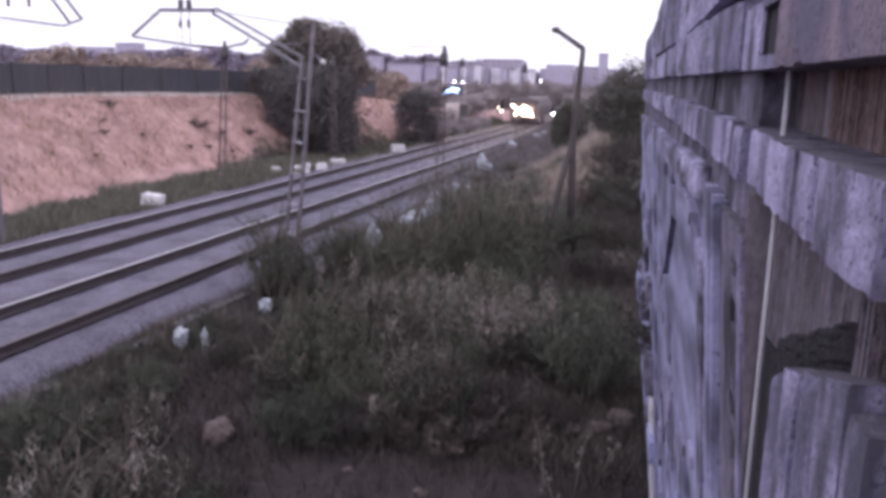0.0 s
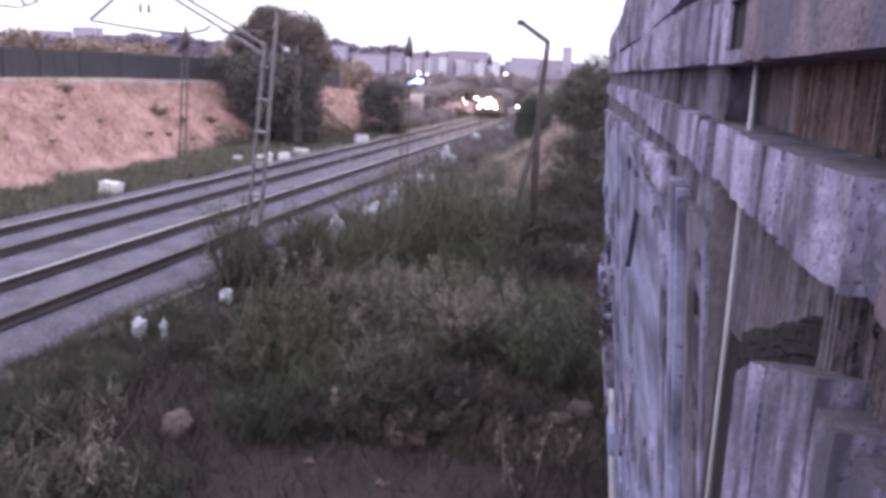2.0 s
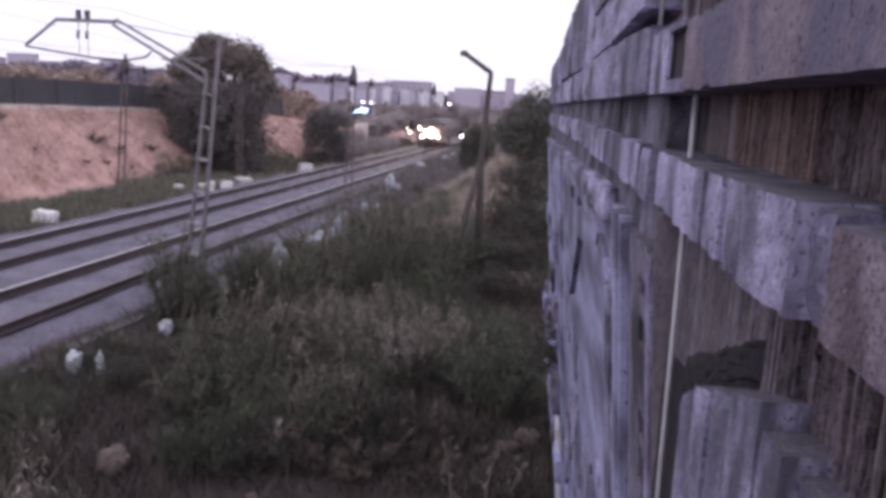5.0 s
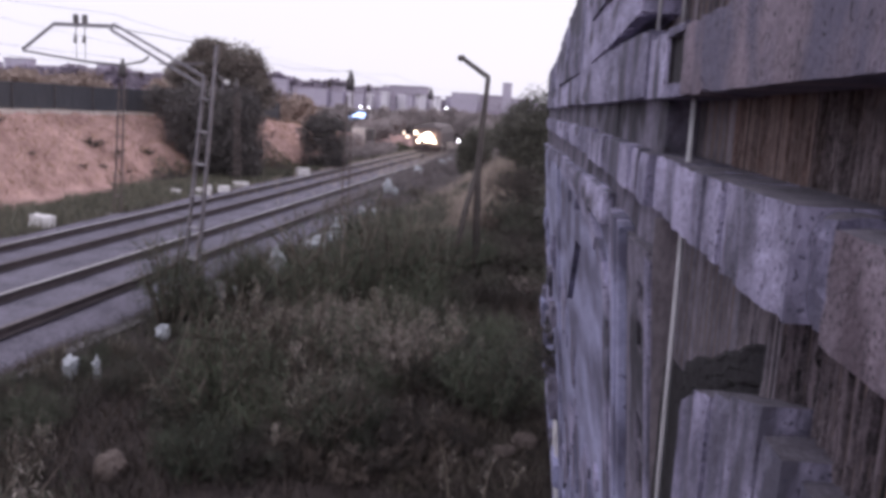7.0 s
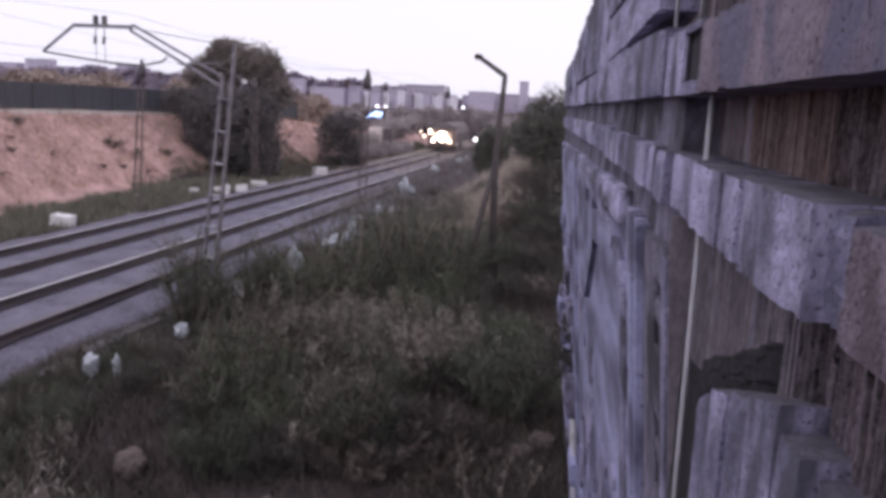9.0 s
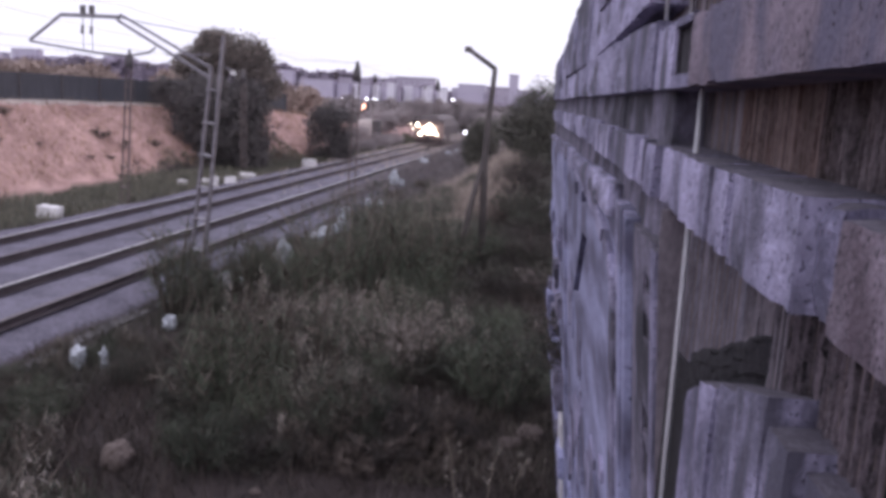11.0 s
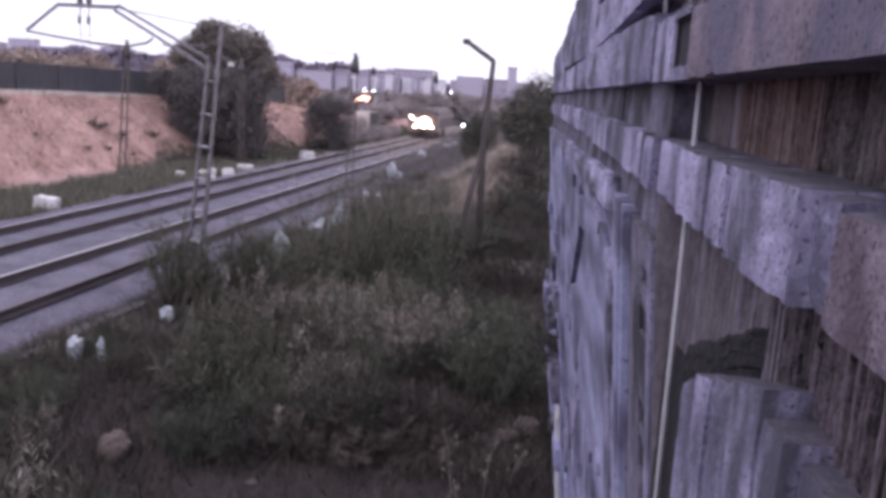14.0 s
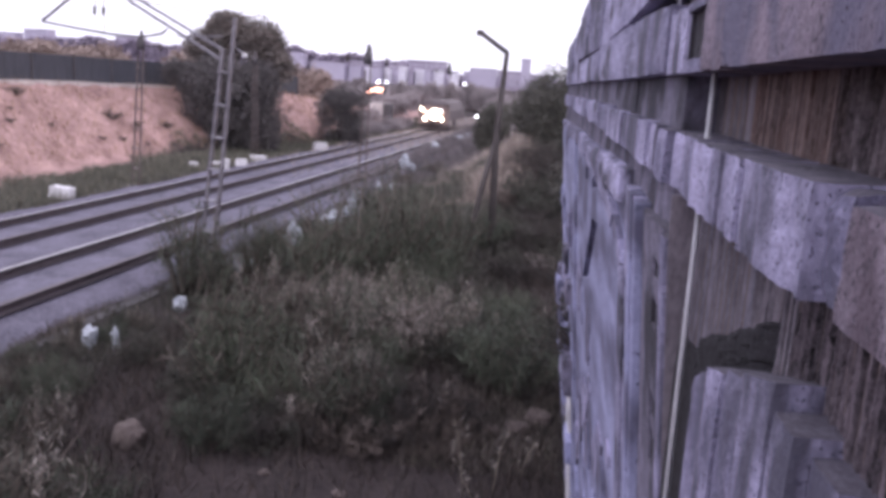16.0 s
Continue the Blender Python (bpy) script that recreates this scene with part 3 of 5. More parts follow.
    block(2.06, 2.30, 4.562, 4.585, CONCRETE, FACE + 0.001, worn=0.001, chip=0.004)
    block(2.30, 2.60, 4.405, 4.585, CONCRETE, FACE + 0.002)
    block(2.62, 3.35, 4.408, 4.615, CONCRETE, FACE - 0.004, (0, 0.02))
    block(3.36, 4.42, 4.408, 4.635, CONCRETE_FAR, FACE, (0, 0.01))
    block(4.43, 5.75, 4.410, 4.64, CONCRETE_FAR, FACE + 0.002)
    for y0, y1 in ((5.79, 7.1), (7.12, 8.9), (8.92, 10.6), (10.62, WALL_END)):
        block(y0, y1, 4.412 + rng.uniform(-0.01, 0.01), 4.625, CONCRETE_FAR, FACE + rng.uniform(-0.004, 0.008))
    # middle band of blocks
    block(-3.0, 0.985, 4.090, 4.236, PINK_CONCRETE, FACE - 0.004, worn=0.005, name="band_block", label="pinkish rough concrete block")
    block(0.99, 1.055, 4.09, 4.225, CONCRETE, FACE + 0.055, worn=0.006)
    block(1.058, 1.128, 4.085, 4.238, CONCRETE, FACE + 0.026, worn=0.006)
    block(1.136, 1.50, 4.080, 4.244, CONCRETE, FACE, worn=0.003, chip=0.004)
    block(1.502, 1.545, 4.085, 4.235, CONCRETE, FACE + 0.03)
    for y0, y1, x in ((1.548, 1.60, 0.0), (1.604, 1.70, 0.006), (1.705, 1.79, -0.002), (1.793, 2.015, 0.002), (2.03, 2.21, 0.014), (2.22, 2.425, 0.02), (2.43, 2.61, -0.004), (2.69, 2.80, 0.004), (2.805, 2.90, 0.012), (2.91, 3.30, 0.0), (3.31, 3.85, 0.008), (3.86, 4.6, 0.0)):
        block(y0, y1, 4.085 + 0.012 * (y0 - 1.5), 4.242 + 0.008 * (y0 - 1.5), CONCRETE, FACE + x, chip=0.007)
    block(2.60, 2.70, 4.10, 4.20, CONCRETE, FACE + 0.04)
    y = 4.61
    while y < WALL_END - 0.4:
        n = rng.uniform(0.6, 1.3)
        block(y, min(WALL_END, y + n - 0.02), 4.12, 4.275, CONCRETE_FAR, FACE + rng.uniform(-0.004, 0.012), chip=0.02)
        y += n
    # lower columns, broken off at staggered heights
    for y0, y1, x, top, rise in ((0.62, 0.86, 0.055, 3.835, 0.0), (0.865, 0.965, 0.05, 3.860, 0.0), (0.97, 1.075, 0.030, 3.880, 0.0), (1.08, 1.172, 0.004, 3.905, 0.0), (1.178, 1.335, 0.0, 3.945, -0.04), (1.352, 1.475, 0.006, 3.895, -0.03),
                                 (1.478, 1.60, 0.0, 3.855, -0.03), (1.604, 1.75, 0.010, 3.815, -0.06)):
        block(y0, y1, 2.0, top, CONCRETE, FACE + x, (0, rise), 0.003, 0.010, "column")
    # pilaster of stained blocks with open sockets between them
    for z0, z1 in ((-1.3, 2.55), (2.62, 2.85), (2.93, 3.165), (3.275, 3.33), (3.415, 3.63), (3.715, 3.795), (3.85, 3.965)):
        block(2.385, 2.60, z0, z1, STAIN_AND_SHADE, FACE + 0.010 + rng.uniform(0, 0.008), worn=0.004, chip=0.008, lean=True)
    block(2.295, 2.38, -1.3, 3.96, CONCRETE, FACE + 0.002, name="column", lean=True)
    # added plate colours the pilaster's near side in its brownish shade
    part("reveal", beam("reveal", 2.285, 2.293, FACE + 0.012, BACK + 0.1, -1.3, 4.08, RIB_DUN, 0.05, 0.001, 0.002, (0, 0), 3, True), wall, "thin plate with the pilaster side's brownish shade in its colour")
    block(2.605, 2.86, -1.3, 3.95, STAIN_AND_SHADE, FACE + 0.014, name="column", lean=True)
    block(2.865, 2.95, -1.3, 3.95, STAIN_AND_SHADE, FACE + 0.022, name="column", lean=True)
    # smoother strips beside the arch, one with small pockets
    block(2.955, 3.04, -1.3, 3.965, PLASTER, FACE - 0.006, name="column", lean=True)
    block(3.045, 3.13, -1.3, 3.97, CONCRETE_FAR, FACE + 0.006, name="column", lean=True)
    block(3.135, 3.25, -1.3, 3.975, PLASTER, FACE - 0.003, name="column", lean=True)
    for z0, z1 in ((-1.3, 2.68), (2.75, 2.95), (3.03, 3.24), (3.31, 3.555), (3.60, 3.98)):
        block(3.255, 3.40, z0, z1, CONCRETE_FAR, FACE + 0.005, worn=0.003, chip=0.006, lean=True)
    # stepped lintel over the arch
    block(3.58, 4.86, 3.88, 4.025, CONCRETE_FAR, FACE - 0.008, (0.0, -0.015), chip=0.016)
    block(4.88, 6.8, 3.865, 4.005, CONCRETE_FAR, FACE - 0.004, (0.0, -0.04), chip=0.02)
    block(6.82, WALL_END, 3.82, 3.965, CONCRETE_FAR, FACE + 0.004, (0.0, -0.08), chip=0.03)
    # dark colour here paints the shade below the band
    part("upper_filling", slab("upper_filling", (FACE + 0.055, 2.286, 3.9), (BACK + 0.03, WALL_END - 0.2, 4.13), STAIN_AND_SHADE, 0.01, 2, 0.004), wall, "rough filling coloured dark for the shade under the band")

    # arch of wedge-shaped blocks round a smooth rendered panel
    mid, half, base, rise = 7.5, 3.9, 3.45, 0.40
    steps = 20
    for i in range(steps):
        a0, a1 = math.pi * i / steps, math.pi * (i + 1) / steps - 0.006
        verts = []
        for x in (FACE - 0.002 + rng.uniform(-0.005, 0.005), BACK + 0.06):
            for a, k in ((a0, 0.13), (a1, 0.13), (a1, 0.0), (a0, 0.0)):
                z = base + (rise + k) * max(0.0, math.sin(a)) ** 0.6
                verts.append((leant(x, z), mid - (half + k) * math.cos(a), z))
        faces = [(0, 1, 2, 3), (7, 6, 5, 4), (0, 4, 5, 1), (1, 5, 6, 2), (2, 6, 7, 3), (3, 7, 4, 0)]
        part("arch_block", mesh_of("arch_block", verts, faces, CONCRETE_FAR), wall)
    block(3.405, 3.60, -1.3, 3.452, CONCRETE_FAR, FACE - 0.004, worn=0.005, name="jamb", lean=True)
    # panel with a leaning slit and two pockets cut through it
    holes = (((6.02, 3.440), (5.45, 3.480), (6.45, 2.894), (7.30, 2.71)), ((5.98, 3.812), (5.34, 3.872), (5.455, 3.73), (6.06, 3.658)), ((6.95, 3.72), (6.50, 3.76), (6.52, 3.67), (6.95, 3.62)))
    bm = bmesh.new()
    edges = []
    for ring in (((3.5, -1.3), (8.6, -1.3), (8.6, 3.95), (3.5, 3.95)), *holes):
        vs = [bm.verts.new((leant(PANEL, b), a, b)) for a, b in ring]
        edges += [bm.edges.new((vs[i], vs[(i + 1) % 4])) for i in range(4)]
    bmesh.ops.triangle_fill(bm, use_beauty=True, edges=edges, normal=(-1, 0, 0))
    for ring in holes:
        a = [bm.verts.new((leant(PANEL, q[1]), *q)) for q in ring]
        b = [bm.verts.new((leant(PANEL + 0.1, q[1]), *q)) for q in ring]
        for i in range(4):
            bm.faces.new((a[i], a[(i + 1) % 4], b[(i + 1) % 4], b[i]))
    part("panel", from_bm("panel", bm, PLASTER), wall, "smooth blue-grey rendered panel")
    part("panel", beam("panel", 8.62, WALL_END, FACE + 0.004, BACK + 0.2, -1.3, 3.85, PLASTER, 0.15, 0.012, 0.02, (0, 0), 11, True), wall, "smooth blue-grey rendered panel")
    # backing plates put the shade of slit and pockets into their colour
    for ring in holes:
        ys, zs = [q[0] for q in ring], [q[1] for q in ring]
        part("socket_shade_plate", beam("socket_shade_plate", min(ys) - 0.05, max(ys) + 0.05, PANEL + 0.1, PANEL + 0.14, min(zs) - 0.05, max(zs) + 0.05, SOCKET_SHADE, 0.1, 0.0, 0.0, (0, 0), 1, True), wall, "dark plate that paints the shade inside a socket")
    # flaking render and rubble towards the far end
    rng = random.Random(17)
    for i in range(48):
        y, z, n = rng.uniform(8.9, WALL_END - 0.5), rng.uniform(-0.9, 2.9), rng.uniform(0.2, 0.6)
        out = rng.uniform(0.01, 0.06) + 0.07 * max(0.0, 1 - abs(z - 1.0) / 1.3)
        part("flake", beam("flake", y, y + n, FACE + 0.004 - out, FACE + 0.06, z, z + rng.uniform(0.1, 0.45), (PLASTER, CONCRETE_FAR, STAIN_AND_SHADE)[i % 3], 0.07, 0.02, 0.05, (0, 0), i, True), wall)
    part("pale_edge", beam("pale_edge", 9.2, 9.75, FACE - 0.035, BACK, -1.25, 0.72, WHITE_STONE, 0.08, 0.02, 0.05, (0, 0.15), 7, True), wall, "pale bare edge of the render")
    # thin irregular scabs of old render
    for i in range(34):
        y, z, r = rng.uniform(4.2, 8.2), rng.uniform(0.2, 2.6), rng.uniform(0.08, 0.3)
        n = 11
        ring = []
        for k in range(n):
            a = 2 * math.pi * k / n
            q = r * rng.uniform(0.55, 1.15)
            ring.append((y + q * math.cos(a) * 1.4, z + q * math.sin(a)))
        if min(c for c, d in ring) < 3.75 or max(c for c, d in ring) > 8.6:
            continue
        x0 = PANEL - 0.008 - i * 0.0005
        verts = [(leant(x0, d), c, d) for c, d in ring] + [(leant(x0 + 0.02, d), c, d) for c, d in ring]
        faces = [tuple(reversed(range(n)))] + [(k, (k + 1) % n, n + (k + 1) % n, n + k) for k in range(n)]
        part("render_scab", mesh_of("render_scab", verts, faces, (PLASTER, CONCRETE)[i % 2]), wall)
    # pad of black over the lower blocks, with a tail that climbs the recess
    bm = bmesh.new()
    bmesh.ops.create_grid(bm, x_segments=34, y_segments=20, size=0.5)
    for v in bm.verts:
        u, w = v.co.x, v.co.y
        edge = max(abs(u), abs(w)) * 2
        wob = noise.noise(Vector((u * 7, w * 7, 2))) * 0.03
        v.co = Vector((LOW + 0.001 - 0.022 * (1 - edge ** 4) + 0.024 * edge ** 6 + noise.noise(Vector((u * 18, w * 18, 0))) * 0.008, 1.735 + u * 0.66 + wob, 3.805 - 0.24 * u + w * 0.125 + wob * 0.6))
    part("black_patch", from_bm("black_patch", bm, PATCH_AND_SHADE, True), wall, "black patch over the lower blocks")
    # thin black sheet paints the deep shade between rod and columns
    part("black_patch", beam("black_patch", 1.86, 2.27, LOW - 0.006, LOW + 0.02, 2.4, 3.73, PATCH_AND_SHADE, 0.05, 0.003, 0.004, (0, -0.03), 4), wall, "black sheet that paints the shade in the gap beside the rod")
    # dark plates paint the shade inside the open sockets
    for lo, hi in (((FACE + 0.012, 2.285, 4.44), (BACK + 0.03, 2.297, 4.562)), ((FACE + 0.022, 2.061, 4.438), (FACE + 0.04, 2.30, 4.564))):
        part("socket_shade_plate", slab("socket_shade_plate", lo, hi, SOCKET_SHADE), wall, "dark plate that paints the shade inside a socket")
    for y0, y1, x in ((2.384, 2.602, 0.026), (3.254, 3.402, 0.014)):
        part("socket_shade_plate", beam("socket_shade_plate", y0, y1, FACE + x, BACK + 0.08, 2.5, 3.85, SOCKET_SHADE, 0.2, 0.0, 0.0, (0, 0), 1, True), wall, "dark plate that paints the shade inside a socket")
    # thin steel rods that stand in the recesses
    thing("steel_rod", tubes("steel_rod", [([(0.42, 2.06, 2.6), (0.42, 2.095, 3.5), (0.42, 2.11, 4.41)], 0.0068)], ROD, 6), pose(0, 0, 0), "thin pale steel rod standing in the wall recess", "rod", "rods in the wall")
    for y in (2.25, 2.66):
        thing("steel_rod", tubes("steel_rod", [([(0.40, y, 4.575), (0.40, y + 0.01, 4.91)], 0.0062)], ROD, 6), pose(0, 0, 0), "short pale steel rod above the fascia band", "rod", "rods in the wall")


# ---- railway furniture ----
def lattice_mast(name, m, tall, label, w0=0.37, w1=0.22, mat=None, leg=0.055):
    mat = mat or GALV
    mast = empty(name, m, label, "catenary mast", "masts along the tracks")
    legs = []
    for sx in (-1, 1):
        hi = tall if sx > 0 else tall - 0.75
        wt = w0 + (w1 - w0) * hi / tall
        part("leg", bars("leg", [((sx * w0 / 2, 0, -0.3), (sx * wt / 2, 0, hi), leg, leg * 2)], mat), mast)
    for i in range(6):
        z = 0.6 + i * (tall - 1.4) / 5.6
        w = w0 + (w1 - w0) * z / tall
        part("batten", bars("batten", [((-w / 2, -0.06, z), (w / 2, -0.06, z), 0.02, 0.30)], mat), mast)
    part("foot", slab("foot", (-0.4, -0.35, -0.9), (0.4, 0.35, -0.12), SLEEPER, 0.03), mast, "concrete footing")
    return mast


def insulator(name, x, y, z0, z1, parent, r=0.045):
    runs, n = [], 7
    pts, rad = [], []
    for i in range(n * 2 + 1):
        pts.append((x, y, z0 + (z1 - z0) * i / (2 * n)))
        rad.append(r if i % 2 else r * 0.45)
    part(name, tubes(name, [(pts, rad)], CERAMIC, 8), parent, "brown ribbed insulator")


def build_masts():
    lean = math.degrees(math.atan2(0.60, 5.75))
    m = lattice_mast("catenary_mast", pose(-7.86, 19, -0.15, 0, lean, -6), 5.72, "galvanised lattice catenary mast with a bracket arm over the track")
    # bracket arm, in the mast's own space
    inv = m.matrix_basis.inverted()

    def loc(x, z, y=19.0):
        return inv @ Vector((x, y, z))
    beam = part("arm_beam", bars("arm_beam", [(loc(-7.55, 4.58), loc(-9.77, 5.79), 0.05, 0.09), (loc(-7.50, 4.80), loc(-9.70, 5.92), 0.05, 0.07), (loc(-9.72, 5.86), loc(-11.17, 5.86), 0.08, 0.11), (loc(-11.17, 5.86), loc(-11.97, 5.24), 0.05, 0.06)], GALV), m)
    part("registration_arm", tubes("registration_arm", [([loc(-11.97, 5.22), loc(-11.2, 5.12), loc(-10.3, 5.02), loc(-9.5, 4.98), loc(-9.0, 5.08), loc(-8.85, 5.2)], 0.025)], DARK_STEEL, 6), m)
    part("stay_wire", tubes("stay_wire", [([loc(-9.77, 5.85), loc(-7.25, 5.5)], 0.010)], DARK_STEEL, 5), m)
    for x in (-10.62, -10.40):
        p, q = loc(x, 5.86), loc(x, 6.10)
        part("post", bars("post", [(p, q, 0.09, 0.09)], DARK_STEEL), beam)
        a = loc(x, 5.78)
        insulator("insulator", a.x, a.y, a.z - 0.34, a.z - 0.16, beam, 0.05)
        part("hanger", tubes("hanger", [([(a.x, a.y, a.z - 0.17), (a.x, a.y, a.z + 0.06)], 0.012)], DARK_STEEL, 5), beam)
        part("dropper", tubes("dropper", [([loc(x, 5.5), loc(x, 5.06)], 0.008)], DARK_STEEL, 5), m)
    a = loc(-6.95, 4.7)
    part("lug", slab("lug", (a.x - 0.06, a.y - 0.05, a.z - 0.05), (a.x + 0.06, a.y + 0.05, a.z + 0.05), WHITE_STONE, 0.015), m, "small white fitting")
    part("bracket", bars("bracket", [(loc(-7.3, 4.95), loc(-6.98, 4.72), 0.03, 0.03), (loc(-8.6, 5.05), loc(-7.5, 5.10), 0.03, 0.03)], GALV), m)

    # the far track's mast, with a twin-barred bracket that reaches over the rails
    far = lattice_mast("catenary_mast", pose(-16.4, 19, -0.3), 7.0, "galvanised lattice catenary mast with a twin-barred bracket")
    arm = part("arm_beam", bars("arm_beam", [((0.1, 0, 6.72), (2.15, 0, 6.72), 0.08, 0.11), ((2.0, 0, 6.70), (2.70, 0, 5.82), 0.05, 0.06), ((2.35, 0, 6.74), (3.04, 0, 5.92), 0.05, 0.06), ((2.70, 0, 5.82), (3.04, 0, 5.92), 0.04, 0.04), ((2.72, 0, 5.82), (2.46, 0, 5.76), 0.03, 0.03)], GALV), far)
    for x in (0.95, 1.55):
        insulator("insulator", x, 0, 6.22, 6.42, arm, 0.05)
        part("hanger", tubes("hanger", [([(x, 0, 6.40), (x, 0, 6.70)], 0.012)], DARK_STEEL, 5), arm)
    part("registration_arm", tubes("registration_arm", [([(2.5, 0, 5.76), (1.6, 0, 5.86), (0.2, 0, 6.0)], 0.02)], DARK_STEEL, 6), far)

    for x, y, tall, tilt, side in ((-6.2, 29.0, 5.9, 0.8, -1), (-15.4, 30.2, 5.65, 3.2, 1), (-15.3, 43.5, 5.5, -0.6, 1), (-5.6, 50.0, 5.9, 0, -1), (-13.6, 72.0, 5.9, 0, 1)):
        m = lattice_mast("catenary_mast", pose(x, y, height(x, y) + 0.1, 0, tilt, 0), tall, "weathered lattice catenary mast with insulators at its head", 0.28, 0.18, HAZED_STEEL, 0.035)
        part("head", tubes("head", [([(0, 0, tall - 0.55), (0, 0, tall - 0.2), (0, 0, tall - 0.1), (0, 0, tall + 0.15)], [0.15, 0.15, 0.08, 0.05])], DARK_STEEL, 8), m, "dark fitting at the head")
        part("bracket", bars("bracket", [((0, 0, tall - 0.4), (side * 1.1, 0, tall - 0.35), 0.04, 0.04)], DARK_STEEL), m)
        insulator("insulator", side * 0.75, 0, tall - 0.5, tall - 0.25, m, 0.08)


def build_wires():
    for s, zc in ((-12.75, 5.15), (-9.0, 5.15)):
        runs = []
        wire = empty("overhead_wire", pose(0, 0, 0), "thin dark overhead contact and carrier wires", "overhead wire", "wires over the tracks")
        pts, top = [], []
        for i in range(61):
            y = -20 + i * 3
            sag = ((y - 19) / 30.0) % 1.0
            pts.append((track_x(s, y), y, zc))
            top.append((track_x(s, y), y, zc + 1.0 - 1.6 * sag * (1 - sag)))
        part("contact_wire", tubes("contact_wire", [(pts, 0.004)], DARK_STEEL, 5), wire)
        part("carrier_wire", tubes("carrier_wire", [(top, 0.004)], DARK_STEEL, 5), wire)
    line = thing("feeder_wire", tubes("feeder_wire", [([(-7.2, 19, 5.45), (-6.8, 24, 5.28), (-6.25, 29, 5.45), (-5.9, 39, 5.2), (-5.6, 50, 5.45)], 0.006)], DARK_STEEL, 5), pose(0, 0, 0), "thin dark wire strung between the masts", "wire")


def build_lamp_post():
    x, y = -1.10, 24.0
    z = height(x, y)
    lamp = empty("lamp_post", pose(x, y, z), "old leaning lamp post with a short bent arm and a prop", "lamp post")
    part("pole", tubes("pole", [([(-0.02, 0, -0.3), (-0.10, 0, 2.71 - z), (-0.05, 0, 3.9 - z), (0.04, 0, 5.2 - z), (0.04, 0, 5.30 - z)], [0.12, 0.10, 0.085, 0.068, 0.062])], POST, 10), lamp)
    part("arm", tubes("arm", [([(0.05, 0, 5.27 - z), (-0.70, 0, 5.76 - z)], [0.07, 0.062])], POST, 8), lamp)
    part("head", slab("head", (-0.86, -0.09, 5.70 - z), (-0.64, 0.09, 5.86 - z), POST, 0.04), lamp)
    part("prop", tubes("prop", [([(-0.12, 0, 2.75 - z), (-0.42, -0.1, 1.35 - z), (-0.80, -0.2, -0.3)], [0.075, 0.085, 0.09])], POST, 8), lamp, "slanting prop")


def build_fence():
    fence = empty("fence", pose(0, 0, 0), "long dark slate screened fence along the top of the clay bank", "fence")
    ys = [10 + i * 2.6 for i in range(21)]
    pts = []
    for y in ys:
        x = track_x(bank_foot(y) - 4.6, y)
        pts.append(Vector((x, y, height(x, y))))
    for a, b in zip(pts, pts[1:]):
        d = (b - a).normalized()
        n = Vector((-d.y, d.x, 0)) * 0.015
        lo, hi = 0.10, 1.45
        verts = [a + n + Vector((0, 0, lo)), b + n + Vector((0, 0, lo)), b + n + Vector((0, 0, hi)), a + n + Vector((0, 0, hi)),
                 a - n + Vector((0, 0, lo)), b - n + Vector((0, 0, lo)), b - n + Vector((0, 0, hi)), a - n + Vector((0, 0, hi))]
        faces = [(0, 1, 2, 3), (7, 6, 5, 4), (0, 4, 5, 1), (3, 2, 6, 7), (0, 3, 7, 4), (1, 5, 6, 2)]
        part("screen", mesh_of("screen", verts, faces, FENCE_GREEN), fence)
        part("post", bars("post", [(b + Vector((0.05, 0, -0.2)), b + Vector((0.05, 0, 1.52)), 0.06, 0.06)], DARK_STEEL), fence)
    kerb = empty("kerb", pose(0, 0, 0), "pale concrete kerb under the fence", "kerb", kind="structure")
    for a, b in zip(pts[:17], pts[1:]):
        o = Vector((0.16, -0.05, 0.02))
        part("kerb_stone", bars("kerb_stone", [(a + o, b + o - (b - a) * 0.01, 0.2, 0.24)], KERB), kerb)


